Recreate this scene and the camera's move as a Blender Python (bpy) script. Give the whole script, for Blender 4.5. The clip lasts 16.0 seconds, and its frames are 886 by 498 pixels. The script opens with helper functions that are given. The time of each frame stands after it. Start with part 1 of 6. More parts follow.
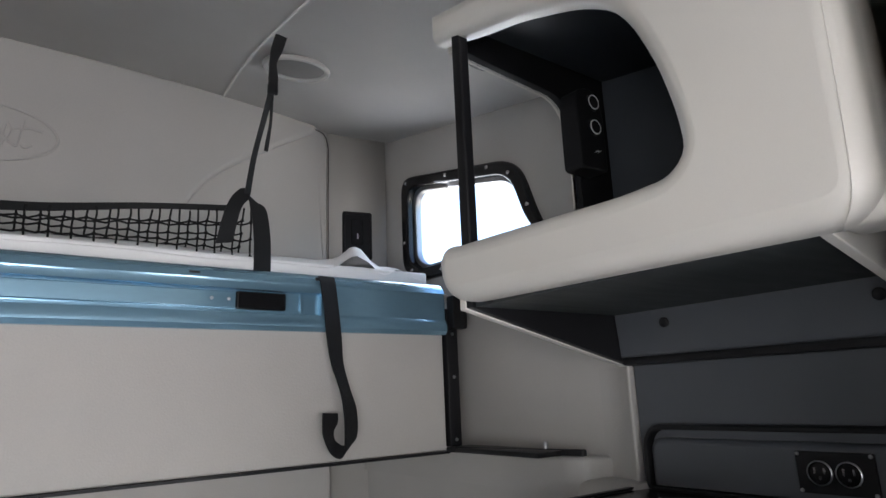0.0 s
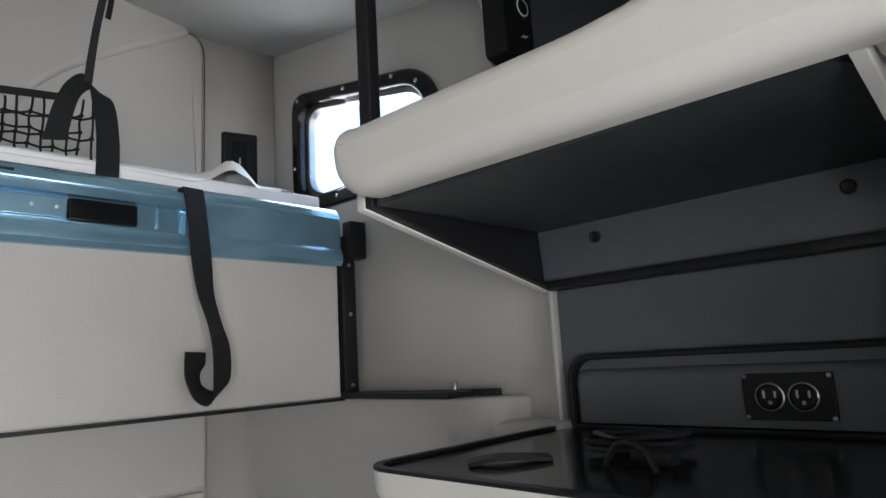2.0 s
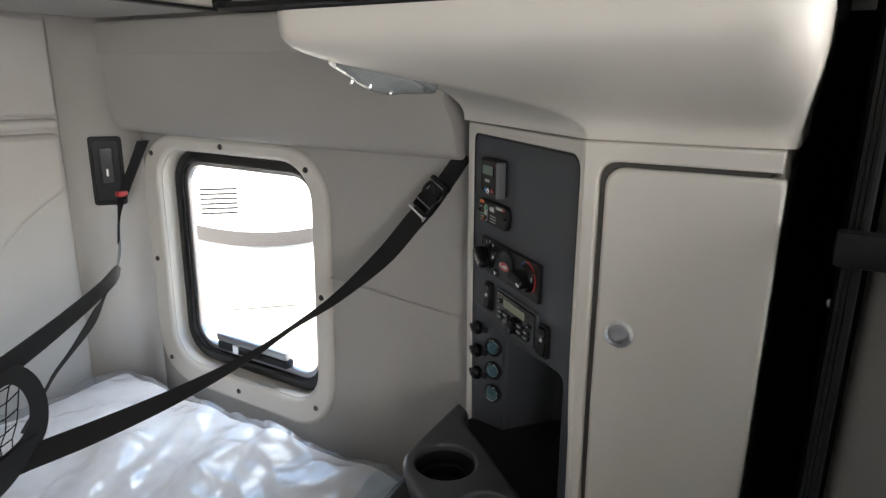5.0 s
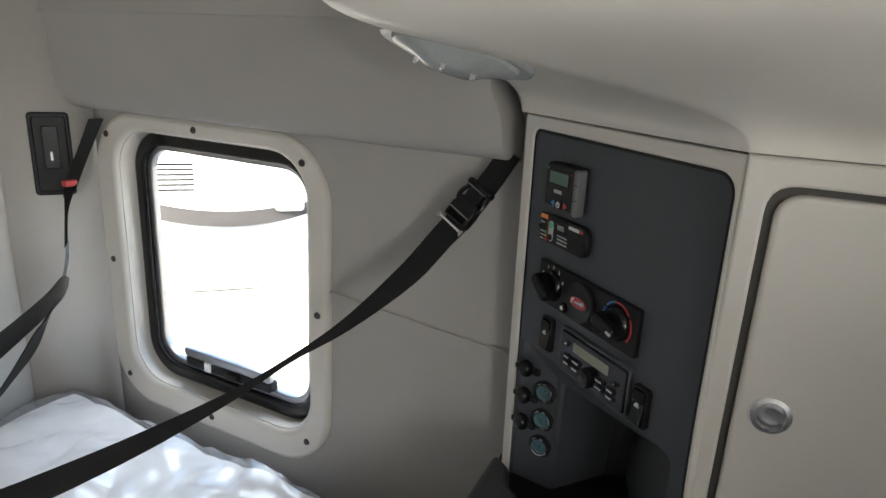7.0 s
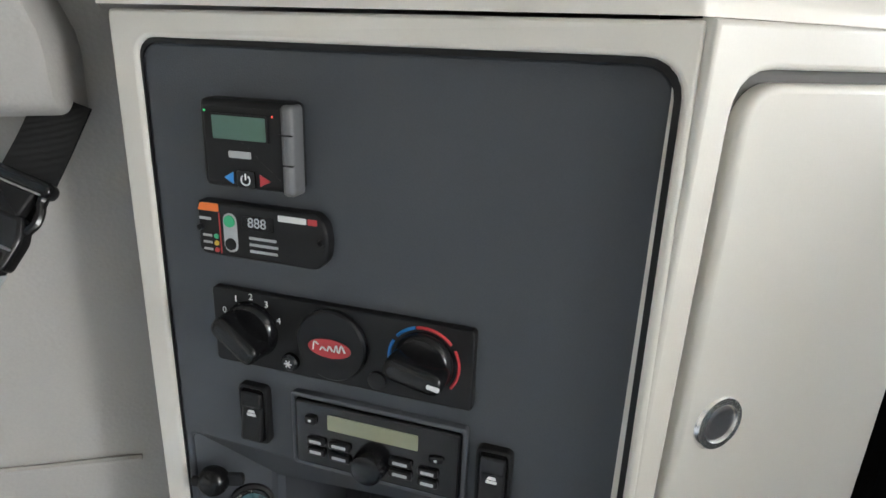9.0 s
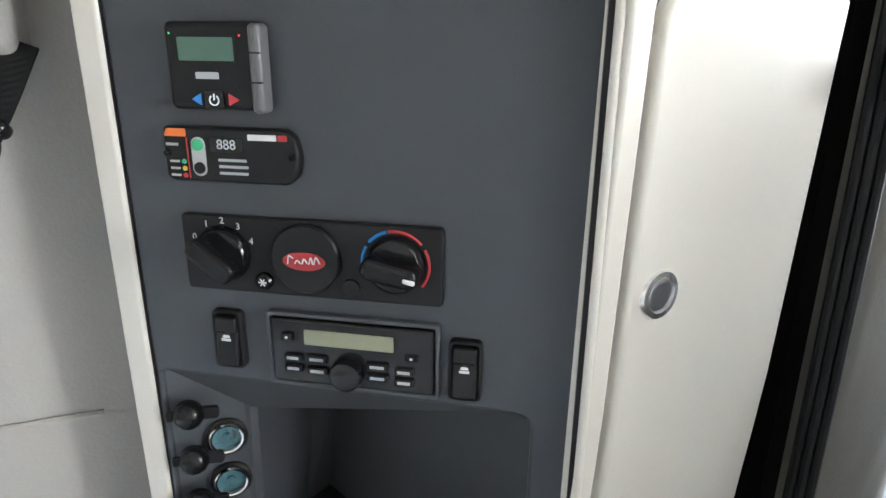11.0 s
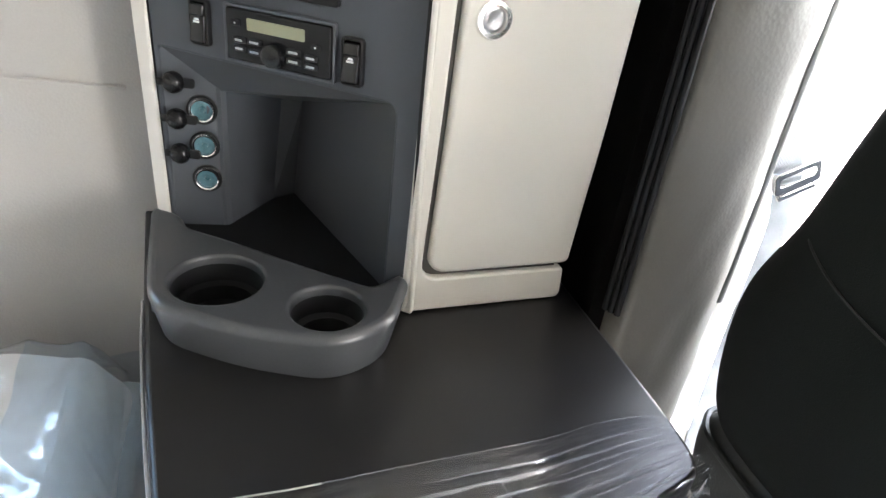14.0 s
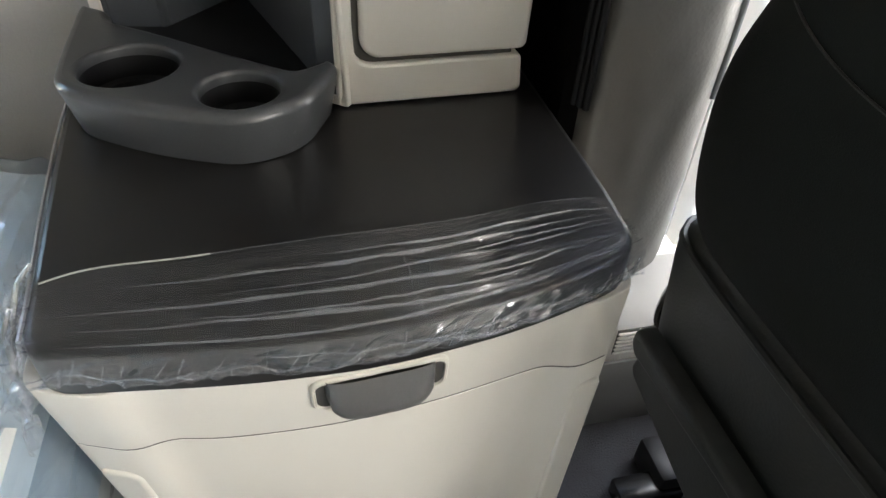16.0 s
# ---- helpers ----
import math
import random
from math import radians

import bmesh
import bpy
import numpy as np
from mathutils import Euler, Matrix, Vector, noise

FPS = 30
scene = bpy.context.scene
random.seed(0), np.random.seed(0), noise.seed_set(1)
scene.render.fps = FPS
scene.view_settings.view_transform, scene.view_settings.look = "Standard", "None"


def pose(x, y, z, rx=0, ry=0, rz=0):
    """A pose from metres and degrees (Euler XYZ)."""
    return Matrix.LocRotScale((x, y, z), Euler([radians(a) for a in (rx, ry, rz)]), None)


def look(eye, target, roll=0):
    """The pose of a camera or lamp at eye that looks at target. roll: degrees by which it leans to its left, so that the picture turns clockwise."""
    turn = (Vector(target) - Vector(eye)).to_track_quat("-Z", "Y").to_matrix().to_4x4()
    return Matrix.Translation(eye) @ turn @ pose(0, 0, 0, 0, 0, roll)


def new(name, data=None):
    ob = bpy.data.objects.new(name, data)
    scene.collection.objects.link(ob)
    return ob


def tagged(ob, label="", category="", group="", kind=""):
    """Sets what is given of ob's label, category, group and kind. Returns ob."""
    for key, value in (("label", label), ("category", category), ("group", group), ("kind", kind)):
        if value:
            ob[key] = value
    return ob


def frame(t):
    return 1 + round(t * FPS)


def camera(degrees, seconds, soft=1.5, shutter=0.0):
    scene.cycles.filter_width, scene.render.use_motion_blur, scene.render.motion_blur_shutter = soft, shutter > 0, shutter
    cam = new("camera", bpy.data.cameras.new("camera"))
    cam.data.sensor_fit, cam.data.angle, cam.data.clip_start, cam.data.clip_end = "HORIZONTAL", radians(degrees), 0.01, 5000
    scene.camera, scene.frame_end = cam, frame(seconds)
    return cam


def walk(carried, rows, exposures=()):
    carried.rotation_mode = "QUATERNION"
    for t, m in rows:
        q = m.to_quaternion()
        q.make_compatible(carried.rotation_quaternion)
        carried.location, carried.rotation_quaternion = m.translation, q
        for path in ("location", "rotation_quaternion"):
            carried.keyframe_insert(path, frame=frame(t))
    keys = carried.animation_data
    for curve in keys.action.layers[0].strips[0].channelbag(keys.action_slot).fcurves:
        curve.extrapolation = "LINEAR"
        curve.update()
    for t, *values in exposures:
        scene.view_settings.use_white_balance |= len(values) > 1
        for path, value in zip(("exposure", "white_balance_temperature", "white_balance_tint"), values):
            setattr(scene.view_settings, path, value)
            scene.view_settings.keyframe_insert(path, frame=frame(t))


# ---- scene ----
cam = camera(69.8, 16.0)
PATH = [
    (0, (0.196, 0.139, 1.46), (1.37, 1.695, 1.908), -2.4),
    (0.5, (0.194, 0.146, 1.453), (1.391, 1.687, 1.891), -2.9),
    (1, (0.222, 0.181, 1.441), (1.485, 1.678, 1.845), -3.4),
    (1.5, (0.296, 0.273, 1.422), (1.636, 1.706, 1.81), -3.7),
    (2, (0.328, 0.305, 1.402), (1.746, 1.675, 1.74), -3.4),
    (2.5, (0.323, 0.31, 1.39), (1.872, 1.553, 1.626), -3.0),
    (3, (0.284, 0.329, 1.368), (1.896, 1.509, 1.457), -2.3),
    (3.5, (0.263, 0.34, 1.319), (1.893, 1.492, 1.189), -0.9),
    (4, (0.248, 0.334, 1.274), (1.876, 1.445, 0.936), -0.4),
    (4.5, (0.236, 0.34, 1.231), (1.877, 1.384, 0.764), 0.1),
    (4.7, (0.243, 0.34, 1.222), (1.896, 1.349, 0.725), 0.3),
    (6.8, (0.353, 0.485, 1.207), (1.991, 1.481, 0.637), 3.0),
    (7, (0.381, 0.549, 1.215), (2.088, 1.418, 0.638), 3.0),
    (7.5, (0.462, 0.634, 1.203), (2.317, 1.114, 0.628), 4.1),
    (8, (0.579, 0.681, 1.179), (2.488, 0.827, 0.602), 3.8),
    (8.5, (0.655, 0.725, 1.175), (2.534, 0.429, 0.558), 3.9),
    (8.7, (0.686, 0.745, 1.16), (2.514, 0.243, 0.524), 3.6),
    (10.8, (0.67, 0.81, 1.104), (2.368, -0.072, 0.521), -0.1),
    (11, (0.653, 0.813, 1.094), (2.344, -0.067, 0.489), 0.7),
    (11.5, (0.6, 0.809, 1.065), (2.307, 0.021, 0.385), 2.2),
    (12, (0.547, 0.775, 1.045), (2.238, 0.082, 0.232), 4.5),
    (12.5, (0.501, 0.757, 1.039), (2.171, 0.094, 0.161), 6.9),
    (13, (0.471, 0.757, 1.045), (2.125, 0.106, 0.129), 7.6),
    (13.5, (0.439, 0.748, 1.041), (2.083, 0.108, 0.1), 7.6),
    (14, (0.396, 0.728, 1.033), (2.036, 0.124, 0.061), 7.5),
    (14.5, (0.357, 0.708, 1.007), (1.955, 0.14, -0.053), 8.4),
    (15, (0.334, 0.678, 0.967), (1.858, 0.127, -0.205), 9.6),
    (15.5, (0.336, 0.658, 0.942), (1.805, 0.207, -0.337), 7.4),
    (16, (0.355, 0.601, 0.941), (1.83, 0.218, -0.354), 3.1),
]
walk(cam, [(t, look(eye, target, roll)) for t, eye, target, roll in PATH], [
    (0.0, 2.65, 6050, 13), (0.5, 2.65, 6050, 13), (1.0, 2.6, 6000, 11), (1.5, 2.55, 6000, 10), (2.0, 2.85, 6050, 10), (2.5, 3.0, 6050, 11),
    (3.0, 3.1, 6050, 11), (3.5, 3.2, 6100, 12), (4.5, 3.05, 6400, 12), (7.0, 2.95, 6500, 10), (7.5, 3.15, 6500, 10), (8.0, 3.25, 6250, 8),
    (8.5, 3.8, 6200, 8), (11.0, 4.6, 6100, 8), (11.5, 4.75, 6150, 8), (12.5, 4.65, 6350, 9), (14.0, 4.8, 6400, 10), (15.0, 4.5, 6450, 10),
    (16.0, 4.05, 6600, 8)])


from mathutils.geometry import delaunay_2d_cdt

# ---- light: open daylight outside, and added area lamps at the windows ----
SUN_TO = Vector((0.62, 0.15, -0.77)).normalized()
world = bpy.data.worlds.new("sky")
scene.world = world
world.use_nodes = True
wn = world.node_tree.nodes
sky = wn.new("ShaderNodeTexSky")
sky.sky_type = "NISHITA"
sky.sun_disc = False
sky.dust_density = 3.0
sky.sun_elevation = math.asin(-SUN_TO.z)
sky.sun_rotation = math.atan2(-SUN_TO.x, -SUN_TO.y)
world.node_tree.links.new(sky.outputs[0], wn["Background"].inputs[0])
wn["Background"].inputs[1].default_value = 0.15
sun_data = bpy.data.lights.new("sun", "SUN")
sun_data.energy, sun_data.angle, sun_data.color = 3.5, radians(0.6), (1.0, 0.92, 0.82)
sun = new("sun", sun_data)
sun.matrix_world = look((0, 0, 6), Vector((0, 0, 6)) + SUN_TO)

# added area lamp for daylight at the far door, which has no opening
far_data = bpy.data.lights.new("far_window_fill", "AREA")
far_data.shape, far_data.size, far_data.size_y, far_data.energy, far_data.color = "RECTANGLE", 0.70, 0.60, 3.1, (1.0, 0.98, 0.95)
far = new("far_window_fill", far_data)
far.matrix_world = look((-0.955, -0.60, 1.08), (0.4, 0.1, 0.85))
# daylight in the opening of the windscreen
front_data = bpy.data.lights.new("windscreen_sky", "AREA")
front_data.shape, front_data.size, front_data.size_y, front_data.energy, front_data.color = "RECTANGLE", 1.42, 0.68, 3.2, (1.0, 0.98, 0.96)
front_light = new("windscreen_sky", front_data)
front_light.matrix_world = look((-0.125, -1.485, 1.27), (0.3, 0.2, 1.0))
# daylight in the opening of the driver's door window
door_data = bpy.data.lights.new("door_window_sky", "AREA")
door_data.shape, door_data.size, door_data.size_y, door_data.energy, door_data.color = "RECTANGLE", 0.80, 0.80, 1.7, (1.0, 0.98, 0.96)
door_light = new("door_window_sky", door_data)
door_light.matrix_world = look((0.99, -0.40, 0.90), (0.0, -0.05, 0.75))
# daylight in the opening of the upper side window
up_data = bpy.data.lights.new("upper_window_sky", "AREA")
up_data.shape, up_data.size, up_data.size_y, up_data.energy, up_data.color = "RECTANGLE", 0.46, 0.24, 0.22, (0.97, 0.98, 1.0)
up_light = new("upper_window_sky", up_data)
up_light.matrix_world = look((1.262, 1.40, 1.93), (0.3, 0.75, 1.98))

# added area lamp outside, above the lower side window, to brighten the mattress
low_data = bpy.data.lights.new("lower_window_fill", "AREA")
low_data.shape, low_data.size, low_data.size_y, low_data.energy, low_data.color = "RECTANGLE", 0.80, 0.50, 1.4, (0.94, 0.97, 1.0)
low_light = new("lower_window_fill", low_data)
low_light.matrix_world = look((1.72, 1.46, 1.42), (0.95, 1.40, 0.50))


# ---- materials ----
def material(name, colour, rough=0.5, metal=0.0, vary=0.12, coarse=6.0, fine=400.0, bump=0.15, depth=0.0006, coat=0.0,
             specks=0.0, stretch=(1, 1, 1), spec=0.5):
    """A plain surface with cloudy large variation, fine grain in colour and relief, and uneven gloss."""
    m = bpy.data.materials.new(name)
    m.use_nodes = True
    n, l = m.node_tree.nodes, m.node_tree.links
    b = n["Principled BSDF"]
    co = n.new("ShaderNodeTexCoord")
    mp = n.new("ShaderNodeMapping")
    mp.inputs["Scale"].default_value = stretch
    l.new(co.outputs["Object"], mp.inputs[0])

    def cloud(scale, detail):
        t = n.new("ShaderNodeTexNoise")
        t.inputs["Scale"].default_value, t.inputs["Detail"].default_value = scale, detail
        l.new(mp.outputs[0], t.inputs["Vector"])
        return t
    big, small = cloud(coarse, 4), cloud(fine, 2)
    add = n.new("ShaderNodeMath")
    add.operation = "MULTIPLY_ADD"
    l.new(small.outputs["Fac"], add.inputs[0])
    add.inputs[1].default_value = 0.45
    l.new(big.outputs["Fac"], add.inputs[2])
    ramp = n.new("ShaderNodeMapRange")
    l.new(add.outputs[0], ramp.inputs[0])
    ramp.inputs[1].default_value, ramp.inputs[2].default_value = 0.45, 1.0
    ramp.inputs[3].default_value, ramp.inputs[4].default_value = 1 - vary, 1 + vary
    mix = n.new("ShaderNodeVectorMath")
    mix.operation = "SCALE"
    mix.inputs[0].default_value = colour
    l.new(ramp.outputs[0], mix.inputs["Scale"])
    l.new(mix.outputs[0], b.inputs["Base Color"])
    if specks:
        dust = cloud(160.0, 1)
        cut = n.new("ShaderNodeMapRange")
        l.new(dust.outputs["Fac"], cut.inputs[0])
        cut.inputs[1].default_value, cut.inputs[2].default_value = 0.735, 0.80
        cut.inputs[3].default_value, cut.inputs[4].default_value = 0.0, specks
        film = n.new("ShaderNodeMix")
        film.data_type = "RGBA"
        l.new(cut.outputs[0], film.inputs[0])
        l.new(mix.outputs[0], film.inputs[6])
        film.inputs[7].default_value = (0.35, 0.34, 0.32, 1)
        l.new(film.outputs[2], b.inputs["Base Color"])
    rr = n.new("ShaderNodeMapRange")
    l.new(big.outputs["Fac"], rr.inputs[0])
    rr.inputs[1].default_value, rr.inputs[2].default_value = 0.3, 0.7
    rr.inputs[3].default_value, rr.inputs[4].default_value = max(0.02, rough - 0.06), min(1, rough + 0.06)
    l.new(rr.outputs[0], b.inputs["Roughness"])
    b.inputs["Metallic"].default_value = metal
    b.inputs["Specular IOR Level"].default_value = spec
    b.inputs["Coat Weight"].default_value = coat
    b.inputs["Coat Roughness"].default_value = 0.12
    if bump:
        bp = n.new("ShaderNodeBump")
        bp.inputs["Strength"].default_value, bp.inputs["Distance"].default_value = bump, depth
        l.new(small.outputs["Fac"], bp.inputs["Height"])
        l.new(bp.outputs[0], b.inputs["Normal"])
    return m


def leather(name, colour, rough=0.55, cell=260.0, strength=0.35):
    """Grained vinyl: small cells with creases between."""
    m = material(name, colour, rough, vary=0.07, coarse=3.5, fine=500, bump=0)
    n, l = m.node_tree.nodes, m.node_tree.links
    co = n.new("ShaderNodeTexCoord")
    v = n.new("ShaderNodeTexVoronoi")
    v.inputs["Scale"].default_value = cell
    l.new(co.outputs["Object"], v.inputs["Vector"])
    bp = n.new("ShaderNodeBump")
    bp.inputs["Strength"].default_value, bp.inputs["Distance"].default_value = strength, 0.0006
    l.new(v.outputs["Distance"], bp.inputs["Height"])
    l.new(bp.outputs[0], n["Principled BSDF"].inputs["Normal"])
    return m


def woven(name, colour, pitch=900.0):
    """Webbing: fine ribs across the band."""
    m = material(name, colour, 0.6, vary=0.2, coarse=30, fine=900, bump=0, spec=0.35)
    n, l = m.node_tree.nodes, m.node_tree.links
    co = n.new("ShaderNodeTexCoord")
    w = n.new("ShaderNodeTexWave")
    w.inputs["Scale"].default_value, w.inputs["Distortion"].default_value = pitch / 6, 1.5
    l.new(co.outputs["Object"], w.inputs["Vector"])
    bp = n.new("ShaderNodeBump")
    bp.inputs["Strength"].default_value, bp.inputs["Distance"].default_value = 0.4, 0.0005
    l.new(w.outputs["Fac"], bp.inputs["Height"])
    l.new(bp.outputs[0], n["Principled BSDF"].inputs["Normal"])
    return m


def clear(name, tint=(1, 1, 1), rough=0.05, base=0.03, milky=0.0, crease=0.0, stretch=(1, 1, 1), depth=0.004):
    """A thin clear sheet: light passes, and a share is mirrored; milky: a share scattered by scuffs."""
    m = bpy.data.materials.new(name)
    m.use_nodes = True
    n, l = m.node_tree.nodes, m.node_tree.links
    n.remove(n["Principled BSDF"])
    out = n["Material Output"]
    tr, gl, df = n.new("ShaderNodeBsdfTransparent"), n.new("ShaderNodeBsdfGlossy"), n.new("ShaderNodeBsdfDiffuse")
    tr.inputs[0].default_value = (*tint, 1)
    gl.inputs["Roughness"].default_value = rough
    df.inputs[0].default_value = (0.75, 0.8, 0.86, 1)
    fr = n.new("ShaderNodeLayerWeight")
    pw, add = n.new("ShaderNodeMath"), n.new("ShaderNodeMath")
    pw.operation, pw.inputs[1].default_value = "POWER", 4.5
    l.new(fr.outputs["Facing"], pw.inputs[0])
    add.operation = "MULTIPLY_ADD"
    add.inputs[1].default_value, add.inputs[2].default_value = 0.9, 0.04 + base
    l.new(pw.outputs[0], add.inputs[0])
    m1, m2 = n.new("ShaderNodeMixShader"), n.new("ShaderNodeMixShader")
    co = n.new("ShaderNodeTexCoord")
    t = n.new("ShaderNodeTexNoise")
    t.inputs["Scale"].default_value, t.inputs["Detail"].default_value = 22, 6
    mp = n.new("ShaderNodeMapping")
    mp.inputs["Scale"].default_value = stretch
    l.new(co.outputs["Object"], mp.inputs[0])
    l.new(mp.outputs[0], t.inputs["Vector"])
    mr = n.new("ShaderNodeMapRange")
    l.new(t.outputs["Fac"], mr.inputs[0])
    mr.inputs[1].default_value, mr.inputs[2].default_value = 0.35, 0.75
    mr.inputs[3].default_value, mr.inputs[4].default_value = milky * 0.5, milky * 1.6
    l.new(mr.outputs[0], m1.inputs[0])
    l.new(tr.outputs[0], m1.inputs[1])
    l.new(df.outputs[0], m1.inputs[2])
    l.new(add.outputs[0], m2.inputs[0])
    l.new(m1.outputs[0], m2.inputs[1])
    l.new(gl.outputs[0], m2.inputs[2])
    l.new(m2.outputs[0], out.inputs[0])
    if crease:
        bp = n.new("ShaderNodeBump")
        bp.inputs["Strength"].default_value, bp.inputs["Distance"].default_value = crease, depth
        l.new(t.outputs["Fac"], bp.inputs["Height"])
        for s in (gl, df, fr):
            l.new(bp.outputs[0], s.inputs["Normal"])
    return m


def glowing(name, colour, strength):
    m = bpy.data.materials.new(name)
    m.use_nodes = True
    b = m.node_tree.nodes["Principled BSDF"]
    b.inputs["Base Color"].default_value = (*colour, 1)
    b.inputs["Emission Color"].default_value = (*colour, 1)
    b.inputs["Emission Strength"].default_value = strength
    return m


VINYL = leather("beige_vinyl", (0.46, 0.44, 0.407), 0.6)
VINYL_UP = leather("pale_vinyl", (0.41, 0.395, 0.369), 0.65)
CREAM = material("cream_plastic", (0.68, 0.65, 0.59), 0.37, vary=0.03, fine=700, bump=0.12, depth=0.0004)
# darkened cream: the shade in gaps and recesses as a colour
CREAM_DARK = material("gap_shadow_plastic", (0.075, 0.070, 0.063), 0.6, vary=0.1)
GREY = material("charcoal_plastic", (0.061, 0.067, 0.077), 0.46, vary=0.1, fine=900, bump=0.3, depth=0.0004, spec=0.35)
# lighter copy of the charcoal: brighter light on these faces put into the colour
GREY_LIT = material("lit_charcoal_plastic", (0.076, 0.082, 0.092), 0.4, vary=0.08, fine=900, bump=0.3, depth=0.0004, spec=0.4)
TRAY = material("tray_plastic", (0.054, 0.056, 0.060), 0.36, vary=0.16, fine=420, bump=0.15, depth=0.0004, specks=0.06, spec=0.6)
BOARD = material("dark_board", (0.040, 0.046, 0.046), 0.55, vary=0.25, coarse=8, fine=300, stretch=(1, 6, 1), bump=0.15)
BLACK = material("black_plastic", (0.011, 0.011, 0.012), 0.45, vary=0.15, fine=600, bump=0.15, spec=0.25)
GLOSS = material("gloss_black", (0.008, 0.008, 0.009), 0.18, vary=0.1, bump=0.03, spec=0.4)
RUBBER = material("black_rubber", (0.005, 0.0045, 0.0045), 0.8, vary=0.25, coarse=20, fine=500, bump=0.3, spec=0.05)
MELAMINE = material("black_worktop", (0.011, 0.0104, 0.0102), 0.345, vary=0.06, coarse=12, fine=240, bump=0, spec=0.5)
BLUE = material("blue_film", (0.30, 0.52, 0.68), 0.17, metal=0.7, vary=0.08, coarse=5, fine=250, bump=0.08, stretch=(0.2, 1, 1), coat=0.7)
CHROME = material("chrome", (0.80, 0.80, 0.80), 0.12, metal=1.0, vary=0.04, bump=0.02)
STEEL = material("dull_steel", (0.42, 0.42, 0.43), 0.35, metal=1.0, vary=0.1, bump=0.1)
SCREW = material("dark_screw", (0.09, 0.085, 0.08), 0.4, metal=0.8, vary=0.2, bump=0.1)
STRAP = woven("black_webbing", (0.0075, 0.0075, 0.008))
STRAP_GREY = woven("grey_webbing", (0.46, 0.49, 0.52), 5000)
CORD = material("black_cord", (0.012, 0.012, 0.012), 0.8, vary=0.2, fine=800, spec=0.2)
SATIN = material("satin_chrome", (0.86, 0.86, 0.85), 0.24, metal=0.95, vary=0.03, bump=0.02)
MATTRESS = material("white_ticking", (0.88, 0.875, 0.86), 0.7, vary=0.05, coarse=9, fine=350, bump=0.25, depth=0.001)
FILM = clear("plastic_film", (0.97, 0.98, 1.0), 0.06, 0.08, 0.055, crease=0.18)
FOLD = clear("film_fold", (0.97, 0.98, 1.0), 0.12, 0.07, 0.06)
FILM_EDGE = clear("stretched_film", (0.98, 0.98, 1.0), 0.05, 0.008, 0.011, crease=0.18, stretch=(3, 0.2, 3), depth=0.003)
COVER_SIDE = clear("mattress_side_film", (0.80, 0.89, 0.97), 0.12, 0.09, 0.13, crease=0.6)
TICK_SIDE = material("blue_grey_ticking", (0.37, 0.43, 0.475), 0.7, vary=0.08, coarse=9, fine=350, bump=0.25, depth=0.001)
COVER = clear("mattress_film", (0.995, 0.99, 0.985), 0.16, 0.045, 0.10, crease=0.6)
GLASS = clear("window_glass", (0.93, 0.96, 0.95), 0.01, 0.0, 0.0)
LENS = clear("clear_lens", (0.86, 0.89, 0.90), 0.10, 0.10, 0.22, crease=0.3)
CARPET = material("dark_carpet", (0.035, 0.036, 0.042), 0.95, vary=0.4, coarse=15, fine=350, bump=0.8, depth=0.003)
SEATCLOTH = material("black_seat_cloth", (0.009, 0.0105, 0.0095), 0.9, spec=0.2, vary=0.25, coarse=12, fine=800, bump=0.5, depth=0.0008)
SEATVINYL = leather("black_seat_vinyl", (0.010, 0.0115, 0.010), 0.6)
LCD = material("green_lcd", (0.075, 0.15, 0.115), 0.3, vary=0.05)
LCD_Y = material("olive_lcd", (0.25, 0.26, 0.17), 0.3, vary=0.05)
WHITE = material("white_print", (0.75, 0.75, 0.74), 0.5, vary=0.03)
SILVER = material("silver_print", (0.42, 0.43, 0.44), 0.4, vary=0.05)
RED = material("red_print", (0.45, 0.035, 0.04), 0.4, vary=0.05)
ORANGE = material("orange_print", (0.80, 0.18, 0.03), 0.4, vary=0.05)
BLUE_P = material("blue_print", (0.03, 0.22, 0.60), 0.4, vary=0.05)
GREEN_P = material("green_print", (0.05, 0.45, 0.2), 0.4, vary=0.05)
YELLOW_P = material("yellow_print", (0.7, 0.5, 0.05), 0.4, vary=0.05)
TEAL = material("socket_well", (0.085, 0.18, 0.21), 0.32, vary=0.3, coarse=90)
LED_G = glowing("green_led", (0.1, 0.8, 0.25), 0.03)
LED_R = glowing("red_led", (0.8, 0.08, 0.05), 0.03)
PAINT = material("white_car_paint", (0.78, 0.78, 0.77), 0.25, vary=0.03, coat=0.5, bump=0)
GROUND = material("pale_gravel", (0.34, 0.305, 0.26), 0.9, vary=0.25, coarse=0.8, fine=30, bump=0.5, depth=0.01)
HEADLINER = leather("ceiling_vinyl", (0.72, 0.70, 0.67), 0.7, cell=320)
SMOKED = material("smoked_lens", (0.29, 0.305, 0.30), 0.20, vary=0.12, coarse=25, bump=0.1)


# ---- mesh helpers ----
def thing(name, at, label="", category="", group="", kind=""):
    ob = new(name)
    ob.empty_display_size = 0.05
    ob.location = at
    return tagged(ob, label, category, group, kind)


